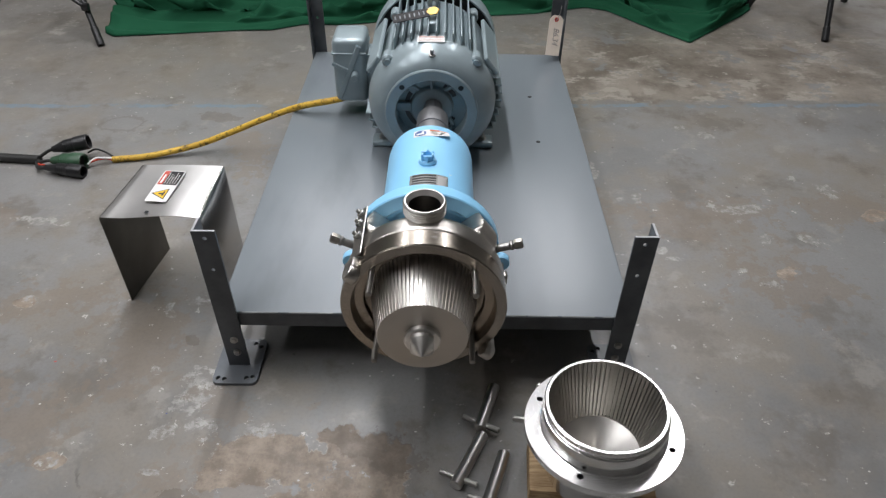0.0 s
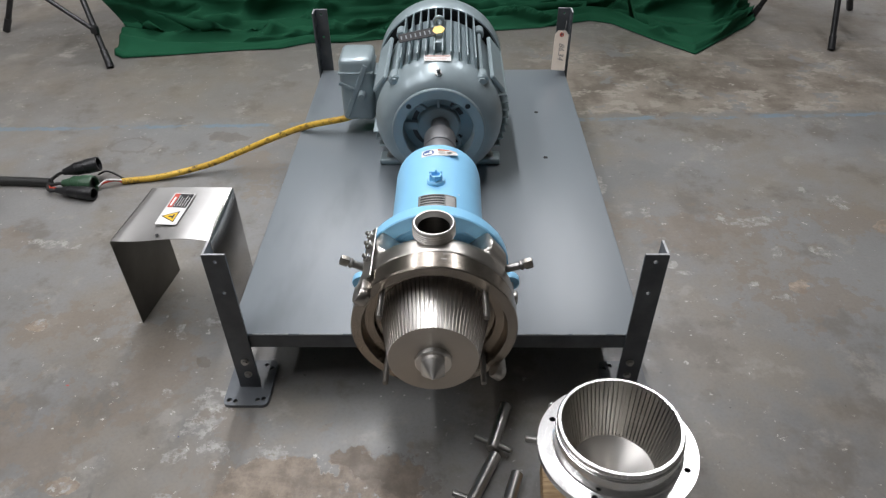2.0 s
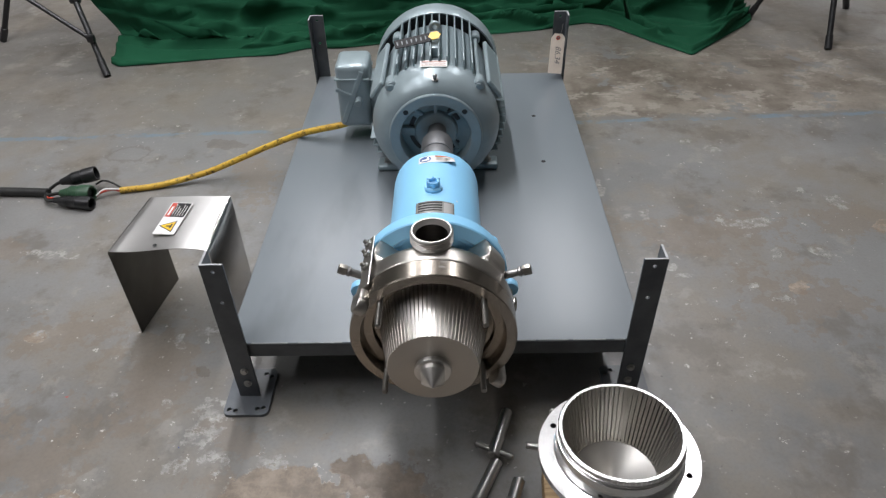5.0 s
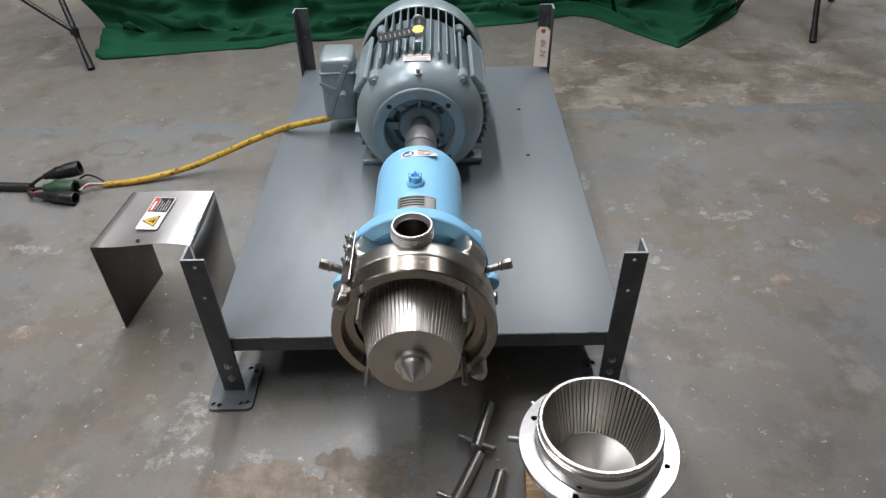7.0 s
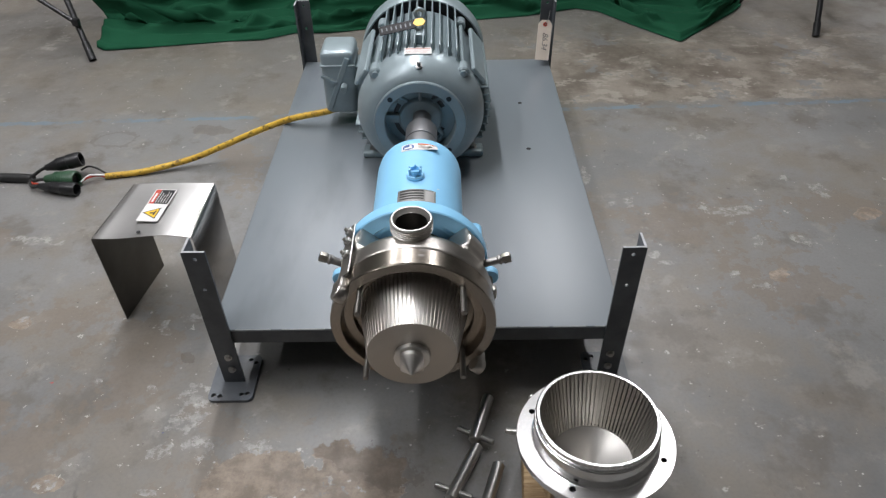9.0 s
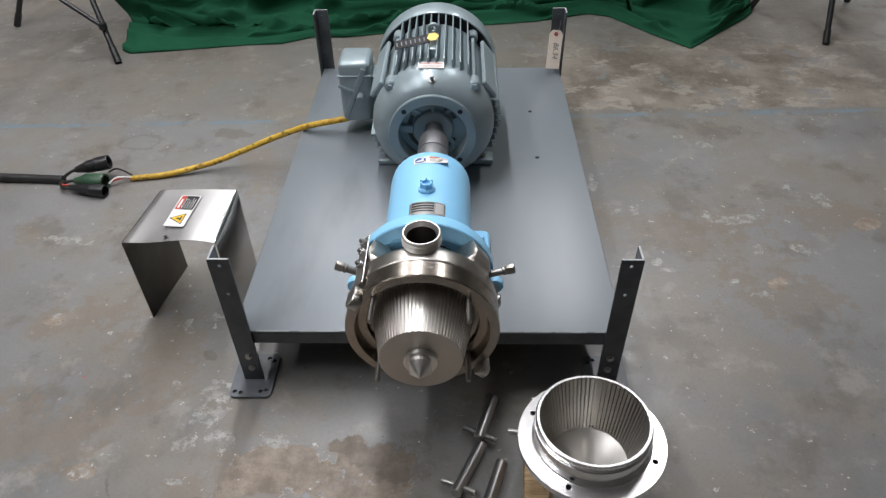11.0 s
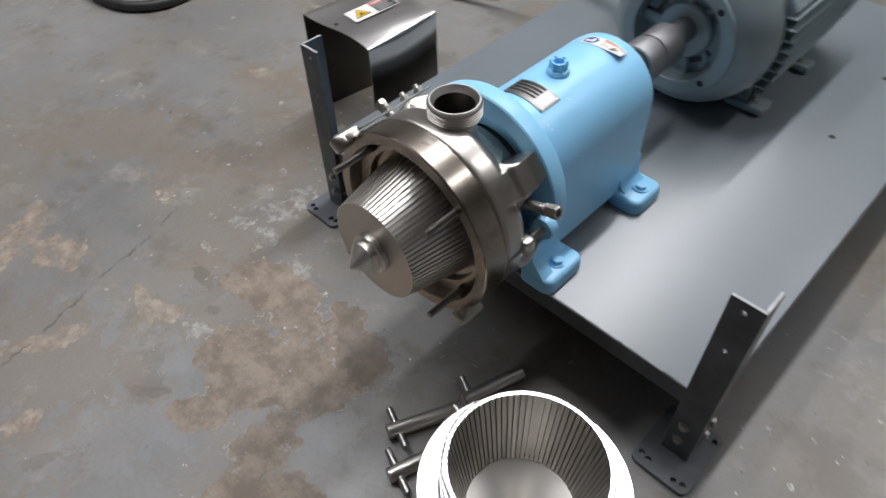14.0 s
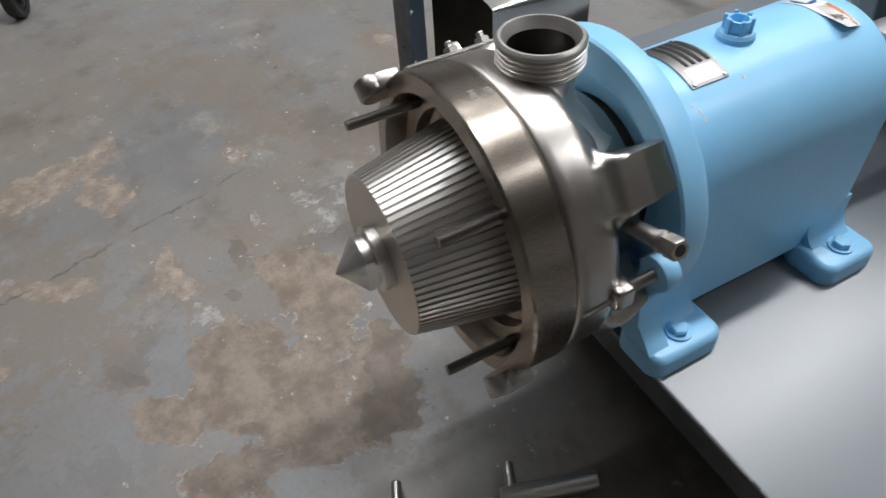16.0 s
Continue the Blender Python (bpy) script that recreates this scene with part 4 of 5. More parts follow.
inner = motorpart("bearing_housing", along_y([(0.0, MY + 0.030), (0.026, MY + 0.030), (0.030, MY + 0.028), (0.052, MY + 0.028), (0.0555, MY + 0.031), (0.0570, MY + 0.036), (0.0580, MY + 0.085)], MX, MZ, 64), MOTOR)
motorpart("bell_floor", along_y([(0.0565, MY + 0.044), (0.092, MY + 0.046)], MX, MZ, 64), MOTOR, inner)
for start, arc in ((-52, 88), (-152, 54), (118, 36)):
    # dark strips laid on the bell floor for the shade in its slots
    arc_m = Matrix(((1, 0, 0, MX), (0, 0, 1, 0), (0, -1, 0, MZ), (0, 0, 0, 1)))
    motorpart("bell_slot_shade", moved(lathe([(0.0600, MY + 0.0435), (0.0610, MY + 0.0430), (0.0705, MY + 0.0430), (0.0715, MY + 0.0435)], seg=24, arc=arc, start=start), arc_m), SHADEDCAST, inner, "dark strip for the shade in an open slot")
for a, w in ((90, 0.004), (178, 0.0115), (285, 0.005)):
    ca, sa = math.cos(radians(a)), math.sin(radians(a))
    motorpart("rib", moved(box(0.052, 0.0925, -w, w, MY + 0.030, MY + 0.076, 0.003, 2), Matrix(((ca, -sa, 0, MX), (0, 0, 1, 0), (sa, ca, 0, MZ), (0, 0, 0, 1)))), MOTOR, inner)
# black discs on the face paint the shade of its bolt holes
for a in (45, 135, 225, 315):
    p = (MX + 0.1045 * math.cos(radians(a)), MY - 0.0006, MZ + 0.1045 * math.sin(radians(a)))
    motorpart("face_hole_shade", lathe([(0, 0), (0.0062, 0), (0.0068, 0.0004)], p, (0, -1, 0), 20), BLACK)
for a, d in ((48, -1), (132, 1), (318, -1)):
    # hooked ribs that curl into a screw boss
    way = [(0.056, a - 6 * d), (0.066, a - 3 * d), (0.075, a), (0.081, a + 6 * d), (0.081, a + 11 * d), (0.076, a + 13 * d)]
    motorpart("hooked_rib", tube([(MX + r * math.cos(radians(q)), MY + 0.0425, MZ + r * math.sin(radians(q))) for r, q in way], 0.0060, 10, 5), MOTOR, inner)
MB0, MB1 = MY + 0.09, 2.335
motorpart("stator_frame", along_y([(0.0, MB0), (0.155, MB0), (0.155, MB1), (0.0, MB1)], MX, MZ, 72), MOTOR, None, "finned motor frame")
# cooling fins: upright on top, level at the sides
for k in range(-5, 5):
    x = (k + 0.5) * 0.0212
    z0 = math.sqrt(0.155 ** 2 - x * x) - 0.004
    top = 0.188 - 0.26 * x * x / 0.12
    motorpart("fin", box(MX + x - 0.0021, MX + x + 0.0021, MB0 - 0.010, MB1, MZ + z0, MZ + top, 0.0018, 2), MOTOR)
for sx in (-1, 1):
    for k in range(-4, 4):
        z = k * 0.0215 - 0.006
        if sx < 0 and z > -0.03:
            continue
        x0 = math.sqrt(0.155 ** 2 - z * z) - 0.004
        xs = sorted((MX + sx * x0, MX + sx * (0.187 - 0.28 * z * z / 0.12)))
        motorpart("fin", box(xs[0], xs[1], MB0 + 0.002, MB1, MZ + z - 0.0026, MZ + z + 0.0026, 0.0018, 1), MOTOR)
# corner bosses with through bolts
for a in (47, 133):
    ca, sa = math.cos(radians(a)), math.sin(radians(a))
    bx, bz = MX + 0.163 * ca, MZ + 0.163 * sa
    boss = motorpart("corner_boss", rod((bx, MY + 0.05, bz), (bx, MY + 0.092, bz), 0.0155, 24, 0.004), MOTOR)
    motorpart("corner_boss", rod((bx, MB1 - 0.03, bz), (bx, MB1 + 0.012, bz), 0.0145, 24, 0.003), MOTOR)
    motorpart("through_bolt", join(hexnut((bx, MY + 0.05, bz), (0, -1, 0), 0.0095, 0.007), rod((bx, MY + 0.09, bz), (bx, MB1 - 0.02, bz), 0.0055)), MOTOR, boss)
    motorpart("corner_pad", moved(box(-0.006, 0.006, MB0 + 0.004, MB1 - 0.02, -0.027, 0.027, 0.003, 1), Matrix.Translation((MX + math.copysign(0.1530, ca), 0, MZ + 0.089)) @ pose(0, 0, 0, 0, -math.copysign(38, ca), 0)), MOTOR)
# fan cowl
motorpart("fan_cowl", along_y([(0.179, MB1 + 0.022), (0.181, MB1 + 0.012), (0.185, MB1 + 0.010), (0.187, MB1 + 0.014), (0.187, MB1 + 0.085), (0.180, MB1 + 0.105), (0.15, MB1 + 0.115), (0.0, MB1 + 0.118)], MX, MZ, 72), MOTOR, None, "grey-green sheet fan cowl")
# black ring put in for the shade between fins and cowl
motorpart("cowl_gap_shade", along_y([(0.10, MB1 + 0.024), (0.1805, MB1 + 0.024)], MX, MZ, 48), BLACK)
# feet
for sx in (-1, 1):
    for ya, yb in ((2.070, 2.122), (2.285, 2.331)):
        xs = sorted((MX + sx * 0.088, MX + sx * 0.172))
        foot = motorpart("foot", join(box(xs[0], xs[1], ya, yb, DZ + 0.0005, DZ + 0.018, 0.006, 3), box(min(MX + sx * 0.088, MX + sx * 0.13), max(MX + sx * 0.088, MX + sx * 0.13), ya + 0.014, yb - 0.014, DZ + 0.015, MZ - 0.08, 0.003, 1)), MOTOR, None, "", 45)
        c = (MX + sx * 0.142, (ya + yb) / 2)
        motorpart("bolt", join(lathe([(0, 0), (0.0125, 0), (0.0125, 0.002), (0, 0.002)], (*c, DZ + 0.018), (0, 0, 1), 18), hexnut((*c, DZ + 0.020), (0, 0, 1), 0.0098, 0.008), screw((*c, DZ + 0.027), (*c, DZ + 0.04), 0.005)), BOLTSTEEL, foot)
    motorpart("foot_rail", box(min(MX + sx * 0.09, MX + sx * 0.108), max(MX + sx * 0.09, MX + sx * 0.108), 2.128, 2.285, DZ + 0.012, MZ - 0.09, 0.003, 1), MOTOR)
# terminal box with its diagonal strap
tb = motorpart("terminal_box", box(-0.295, -0.1975, 2.243, 2.366, 0.2215, 0.4165, 0.016, 3), MOTOR, None, "grey-green cast terminal box")
motorpart("lid_strap", moved(box(-0.008, 0.008, -0.003, 0.003, -0.088, 0.088, 0.002, 1), Matrix.Translation((-0.2495, 2.2425, 0.318)) @ pose(0, 0, 0, 0, 23, 0)), MOTOR, tb)
motorpart("lid_lip", join(box(-0.297, -0.1955, 2.2405, 2.368, 0.372, 0.378, 0.002, 1)), MOTOR, tb)
motorpart("lid_boss", join(rod((-0.2314, 2.245, 0.313), (-0.2314, 2.220, 0.310), 0.0108, 20, 0.002), rod((-0.2654, 2.245, 0.331), (-0.2654, 2.234, 0.331), 0.0045), moved(box(-0.024, 0.024, -0.006, 0.003, -0.0045, 0.0045, 0.001, 1), Matrix.Translation((-0.2740, 2.2425, 0.336)) @ pose(0, 0, 0, 0, 25, 0))), MOTOR, tb)
motorpart("box_neck", box(-0.205, -0.10, 2.262, 2.348, 0.255, 0.365, 0.006, 2), MOTOR, tb)
# lifting eye, fittings and labels
eye_bm = join(rod((MX, 2.17, MZ + 0.155), (MX, 2.17, MZ + 0.200), 0.0145), moved(lathe([(0.011 + 0.0055 * math.cos(2 * math.pi * k / 12), 0.0055 * math.sin(2 * math.pi * k / 12)) for k in range(13)], seg=28), Matrix.Translation((MX, 2.17, MZ + 0.210)) @ pose(0, 0, 0, 90, 0, 0)))
motorpart("lifting_eye", join(eye_bm, box(MX - 0.015, MX + 0.015, 2.10, 2.21, MZ + 0.15, MZ + 0.182, 0.005, 2)), MOTOR)
motorpart("grease_fitting", join(lathe([(0, 0), (0.0085, 0), (0.0085, 0.006), (0.0045, 0.007), (0.0045, 0.013), (0.0055, 0.016), (0.003, 0.020), (0, 0.021)], (0.0, 1.985, MZ + 0.146), (0, -0.45, 0.89), 20)), SHAFT, None, "small steel grease fitting")
mlabel_m = Matrix.Translation((-0.003, 2.028, MZ + 0.1695)) @ pose(0, 0, 0, 20, 0, 0)
mlabel = motorpart("warning_sticker", moved(box(-0.034, 0.034, -0.011, 0.011, 0, 0.0008, 0), mlabel_m), WHITE, None, "white and red motor warning sticker")
motorpart("heading", moved(box(-0.031, 0.031, 0.004, 0.009, 0.0008, 0.0012), mlabel_m), FADED, mlabel)
motorpart("print", moved(join(*[box(-0.031, 0.030 - 0.006 * (k % 2), -0.0015 - 0.0035 * k, -0.0003 - 0.0035 * k, 0.0008, 0.0011) for k in range(3)]), mlabel_m), FADED, mlabel)
mlogo_m = Matrix.Translation((-0.045, 2.13, MZ + 0.192)) @ pose(0, 0, 0, 16, -9, 8)
mplate = motorpart("maker_plate", moved(box(-0.062, 0.034, -0.018, 0.016, -0.001, 0.0012, 0.0005, 1), mlogo_m), MATTE, None, "black maker plate with yellow end")
motorpart("emblem", moved(lathe([(0, 0), (0.017, 0), (0.017, 0.001), (0, 0.001)], (0.045, 0, 0.001), (0, 0, 1), 6), mlogo_m), SIGNYELLOW, mplate)
for k in range(7):
    motorpart("print", moved(box(-0.056 + k * 0.0125, -0.0525 + k * 0.0125, -0.008, 0.006, 0.0013, 0.0016), mlogo_m), FOOT, mplate)

# ---- shaft coupling between motor and pump ----
coupling = thing("shaft_coupling", "dull steel jaw coupling between motor and bearing frame", "coupling", (AX, 1.84, AZ))
CO = Matrix.Translation((-AX, -1.84, -AZ))
CZ = (AZ + MZ) / 2
part("pump_hub", moved(along_y([(0, 1.728), (0.022, 1.728), (0.022, 1.738), (0.035, 1.739), (0.037, 1.742), (0.037, 1.786), (0, 1.787)], AX, CZ, 48), CO), HUB, coupling)
part("spider", moved(along_y([(0, 1.7875), (0.0345, 1.7875), (0.0345, 1.799), (0, 1.799)], AX, CZ, 48), CO), RUBBER, coupling, "black rubber coupling spider")
part("motor_hub", moved(along_y([(0, 1.7995), (0.037, 1.800), (0.0400, 1.802), (0.0400, 1.848), (0.0390, 1.850), (0.0370, 1.851), (0.0370, 1.854), (0.0395, 1.855), (0.0395, 1.914), (0.0370, 1.918), (0.0245, 1.919), (0.0235, 1.984), (0, 1.985)], AX, CZ, 48), CO), HUB, coupling)
part("shaft", moved(along_y([(0.0215, 1.98), (0.0215, 1.99)], MX, CZ, 32), CO), SHAFT, coupling, "dull brown motor shaft")

# ---- coupling guard standing on the floor ----
guard = thing("coupling_guard", "bent stainless steel coupling guard standing upright on the floor", "guard", (-0.628, 1.708, 0))
GO = Matrix.Translation((0.628, -1.708, 0))


def guard_sheet(inset, thick):
    """Inverted U of thin sheet with rounded, slightly creased bends and a warped top."""
    bm = bmesh.new()
    ny, ring_rows = 20, []
    for j in range(ny + 1):
        t = j / ny
        y = 1.606 + 0.204 * t
        xl, xr = -0.743 + 0.028 * t + inset, -0.512 + 0.001 * t - inset
        rr = 0.006 + 0.010 * math.sin(math.pi * t)
        prof = [(xl, z) for z in (0.0, 0.08, 0.16, 0.235)]
        zt = 0.262 + 0.008 * t - inset
        prof += [(xl + 0.004 * (1 - math.cos(a)), zt - 0.004 + 0.004 * math.sin(a)) for a in (0.0, 0.8, 1.57)]
        for k in range(1, 10):
            u = k / 10
            prof.append((xl + (xr - xl) * u, zt + 0.004 * math.sin(math.pi * u) * (1 - 0.5 * t) - 0.004 * math.sin(2 * math.pi * u) * (1 - t)))
        prof += [(xr - rr * (1 - math.sin(a)), zt - rr * (1 - math.cos(a)) ) for a in (0.0, 0.4, 0.8, 1.2, 1.57)]
        prof += [(xr + 0.003 * math.sin(math.pi * t), z) for z in (0.22, 0.14, 0.07, 0.0)]
        ring_rows.append([bm.verts.new((x, y, z)) for x, z in prof])
    for a, b in zip(ring_rows, ring_rows[1:]):
        for k in range(len(a) - 1):
            bm.faces.new((a[k], a[k + 1], b[k + 1], b[k]))
    bmesh.ops.recalc_face_normals(bm, faces=bm.faces)
    bmesh.ops.solidify(bm, geom=bm.faces[:], thickness=thick)
    return bm


sheet = part("sheet", moved(guard_sheet(0.0, 0.0009), GO), SHEET, guard, "brushed stainless outer face, set rougher on top to spread light", 40)
sheet.data.materials.append(TOPSHEET)
# upward faces get a rougher copy so the top looks evenly lit
for p in sheet.data.polygons:
    if p.normal.z > 0.93:
        p.material_index = 1
# inner skin carries the shade under the guard in its colour
part("inner_face", moved(guard_sheet(0.0014, -0.0004), GO), INSIDE, guard, "inner face coloured dark for the shade inside the guard", 40)
# black and white discs paint the shade or light seen in the holes
for hx, hy, hz, d in ((-0.637, 1.620, 0.2685, (0, 0, 1)), (-0.7445, 1.625, 0.03, (1, 0, 0)), (-0.7210, 1.79, 0.05, (1, 0, 0)), (-0.5125, 1.79, 0.06, (1, 0, 0))):
    part("screw_hole_disc", moved(lathe([(0, 0.0008), (0.0042, 0.0008), (0.0045, 0)], (hx, hy, hz), d, 14), GO), INK if d[2] else WHITE, guard)
lab_m = GO @ Matrix.Translation((-0.6235, 1.7155, 0.2738)) @ pose(0, 0, 0, 1.6, -0.3, -5)
glabel = part("warning_label", moved(slab(round_rect(-0.026, 0.026, -0.061, 0.061, 0.003), (), 0.0, 0.0006), lab_m), WHITE, guard, "white warning label with red heading and yellow triangle")
part("heading", moved(box(-0.0235, -0.011, 0.004, 0.0585, 0.0006, 0.0009), lab_m), RED, glabel)
part("text_panel", moved(box(-0.0105, 0.0235, 0.004, 0.0585, 0.0006, 0.0009), lab_m), MATTE, glabel)
for k in range(5):
    part("print", moved(box(-0.0080 + k * 0.0062, -0.0068 + k * 0.0062, 0.008, 0.052 - 0.006 * (k % 3), 0.0009, 0.0011), lab_m), WHITE, glabel)
part("print", moved(box(-0.0195, -0.0145, 0.010, 0.044, 0.0009, 0.0011), lab_m), WHITE, glabel)
tri = [(0.0, 0.024), (0.021, -0.013), (-0.021, -0.013)]
tri_m = lab_m @ Matrix.Translation((0.002, -0.031, 0)) @ pose(0, 0, 0, 0, 0, 90)
part("triangle", moved(slab(tri, (), 0.0006, 0.0009), tri_m), INK, glabel)
part("triangle", moved(slab([(x * 0.82, y * 0.82) for x, y in tri], (), 0.0009, 0.0011), tri_m), SIGNYELLOW, glabel)
part("symbol", moved(join(box(-0.008, 0.008, -0.007, -0.003, 0.0011, 0.0013), box(-0.003, 0.002, -0.003, 0.006, 0.0011, 0.0013)), tri_m), INK, glabel)

# ---- front cover with stator, lying mouth up on a block ----
tagged(link("wood_block", moved(box(-0.1165, 0.1165, -0.0575, 0.0575, 0.0, 0.046, 0.003, 2), pose(0.3215, 1.128, 0, 0, 0, -4)), WOOD), "rough pine block lying on the floor", "wood block")
cover = thing("pump_cover", "polished stainless pump cover with slotted stator on a pine block", "pump cover", (0.3225, 1.1256, 0.046))
cover_m = Matrix.Translation((0, 0, 0.1405)) @ Vector((0, 0, 1)).rotation_difference(Vector((-0.027, 0.066, 1.0))).to_matrix().to_4x4()
CH = 0.0555
part("flange", moved(slab(circle2(0, 0, 0.138, 96), [circle2(0.1205 * math.cos(radians(a)), 0.1205 * math.sin(radians(a)), 0.0058, 16) for a in (62, 151, 242, 333)] + [circle2(0, 0, 0.1075, 72)], -0.014, 0.0), cover_m), FLANGE, cover, "polished flange with bolt holes")
part("spigot", moved(lathe([(0.1125, 0.0003), (0.1105, 0.0008), (0.1092, 0.0025), (0.1088, 0.005), (0.1086, 0.0385), (0.1080, 0.0396), (0.1062, 0.0400), (0.1060, 0.0425), (0.1064, 0.0432), (0.1062, CH - 0.0018), (0.1056, CH - 0.0005), (0.1046, CH - 0.0001), (0.1043, CH)], seg=96), cover_m), BRIGHT, cover, "stepped polished spigot")
part("hub_shell", moved(lathe([(0.1050, -0.0142), (0.1200, -0.0142), (0.1180, -0.030), (0.1050, -0.070), (0.0950, -0.112), (0.0900, -0.1300), (0.0700, -0.1340), (0.02, -0.1345)], seg=72), cover_m), BRIGHT, cover, "polished cover shell")
# black liners give the flange holes their shade
for a in (62, 151, 242, 333):
    part("bolt_hole_shade", moved(lathe([(0, -0.0100), (0.0057, -0.0100), (0.0057, -0.0012)], (0.1205 * math.cos(radians(a)), 0.1205 * math.sin(radians(a)), 0), (0, 0, 1), 18), cover_m), BLACK, cover, "dark liner for the shade in a flange bolt hole")
lining, rows = grooved_cone(0.0745, -0.0665, 0.0995, CH - 0.0008, 72, 0.22, 0.0078, True)
stator = part("stator", moved(lining, cover_m), STATORSTEEL, cover, "slotted conical stator lining", 25)
teeth, rows = grooved_cone(0.0995, CH - 0.001, 0.0995, CH - 0.0002, 72, 0.26, 0.0013, True)
lip, outer_n = rows[1], len(rows[1])
outer = [teeth.verts.new((0.1043 * v.co.x / v.co.xy.length, 0.1043 * v.co.y / v.co.xy.length, CH)) for v in lip]
for k in range(outer_n):
    teeth.faces.new((lip[k], lip[(k + 1) % outer_n], outer[(k + 1) % outer_n], outer[k]))
part("toothed_lip", moved(teeth, cover_m), FLANGE, stator, "", 25)
part("floor_cone", moved(lathe([(0.0780, -0.0655), (0.0740, -0.0670), (0.055, -0.080), (0.021, -0.1030), (0.019, -0.107), (0.019, -0.133)], seg=72), cover_m), TURNED, cover, "smooth stator bottom with centre hole")
for a, n in ((168, 0.160), (132, 0.153)):
    ca, sa = math.cos(radians(a)), math.sin(radians(a))
    part("side_pin", moved(rod((0.09 * ca, 0.09 * sa, -0.022), (n * ca, n * sa, -0.022), 0.0062, 20, 0.002), cover_m), TBAR, cover, "steel side pin")

# ---- T-handle nuts lying on the floor ----
T_NUTS = [((0.151, 1.346), (0.118, 1.244), (0.081, 1.265), (0.155, 1.230), 0.0), ((0.122, 1.222), (0.069, 1.114), (0.035, 1.136), (0.107, 1.107), 0.0), ((0.163, 1.179), (0.124, 1.065), (0.087, 1.085), (0.164, 1.057), 0.0)]
for end, head, ta, tb_, tilt in T_NUTS:
    ex, ey = end
    hx, hy = head
    d = Vector((hx - ex, hy - ey, 0)).normalized()
    nut = thing("t_handle_nut", "dull steel T-handle nut lying on the concrete floor", "T-handle nut", (hx, hy, 0), "loose T-handle nuts")
    r = 0.0125
    body = rod(Vector((ex - hx, ey - hy, r)), Vector((0, 0, r)) + d * 0.011, r, 28, 0.0022)
    part("barrel", body, TBAR, nut)
    # dark disc stands in for the shaded bore of the barrel
    part("bore", lathe([(0, 0), (0.006, 0)], Vector((ex - hx, ey - hy, r)) - d * 0.0006, -d, 18), INK, nut)
    part("cross_bar", rod((ta[0] - hx, ta[1] - hy, r), (tb_[0] - hx, tb_[1] - hy, r), 0.0062, 18, 0.0015), BOLTSTEEL, nut)

# ---- cables ----
ycable = thing("power_cable", "dirty yellow power cable from the terminal box to the connectors", "cable", (-1.04, 2.25, 0))
YO = Matrix.Translation((1.04, -2.25, 0))
part("jacket", moved(tube([(-0.268, 2.264, 0.230), (-0.300, 2.257, 0.222), (-0.415, 2.270, 0.191), (-0.535, 2.306, 0.130), (-0.667, 2.314, 0.069), (-0.776, 2.302, 0.030), (-0.915, 2.262, 0.0125), (-1.01, 2.243, 0.0102), (-1.035, 2.238, 0.010)], 0.0098, 16), YO), YELLOW, ycable)
for k, (mat, dz, pts) in enumerate(((RED, 0.008, ((-1.03, 2.236), (-1.055, 2.230), (-1.085, 2.215), (-1.105, 2.205))), (WHITE, 0.013, ((-1.03, 2.240), (-1.06, 2.226), (-1.08, 2.222), (-1.10, 2.203))), (RUBBER, 0.016, ((-1.03, 2.243), (-1.07, 2.262), (-1.10, 2.272), (-1.125, 2.268))))):
    part("wire", moved(tube([(x, y, dz + 0.012 * math.sin(math.pi * i / 3)) for i, (x, y) in enumerate(pts)], 0.0032, 8), YO), mat, ycable)


def connector(name, p0, p1, r, material, label, thing_name="cable_connector"):
    p0, p1 = Vector(p0), Vector(p1)
    d = (p1 - p0).normalized()
    n = (p1 - p0).length
    ob = thing(name, label, "connector", p0, "cable connectors")
    part("body", lathe([(0, 0), (r * 0.42, 0), (r * 0.5, n * 0.1), (r * 0.78, n * 0.3), (r * 0.85, n * 0.34), (r * 0.92, n * 0.62), (r, n * 0.64), (r, n * 0.97), (r * 0.94, n), (r * 0.78, n), (r * 0.76, n * 0.8), (0, n * 0.8)], (0, 0, 0), d, 28), material, ob)
    for k in range(5):
        part("grip_rib", lathe([(r * 0.80, 0), (r * 0.90, 0.0006), (r * 0.90, n * 0.022), (r * 0.80, n * 0.026)], d * n * (0.36 + k * 0.05), d, 28), material, ob)
    part("insert", lathe([(0, 0), (r * 0.74, 0), (r * 0.76, 0.001)], d * n * 0.86, d, 24), BLACK, ob)


connector("cable_connector", (-1.215, 2.238, 0.045), (-1.105, 2.262, 0.062), 0.024, BLACK, "black plastic cable connector resting on another")
connector("cable_connector", (-1.205, 2.200, 0.028), (-1.100, 2.190, 0.030), 0.028, GREENPLUG, "dark green plastic cable connector on the floor")
connector("cable_connector", (-1.215, 2.170, 0.021), (-1.088, 2.150, 0.021), 0.021, BLACK, "black plastic cable connector lying on the floor")
bcable = thing("black_cable", "thick black rubber cable curving across the floor", "cable", (-1.3, 2.225, 0))
BO = Matrix.Translation((1.3, -2.225, 0))
part("jacket", moved(tube([(-1.262, 2.225, 0.014), (-1.34, 2.232, 0.013), (-1.5, 2.240, 0.0145), (-1.7, 2.244, 0.0145), (-1.9, 2.245, 0.0145), (-2.25, 2.21, 0.0145), (-2.5, 2.02, 0.0145), (-2.45, 1.80, 0.0145), (-2.2, 1.68, 0.0145)], 0.0145, 14), BO), RUBBER, bcable)
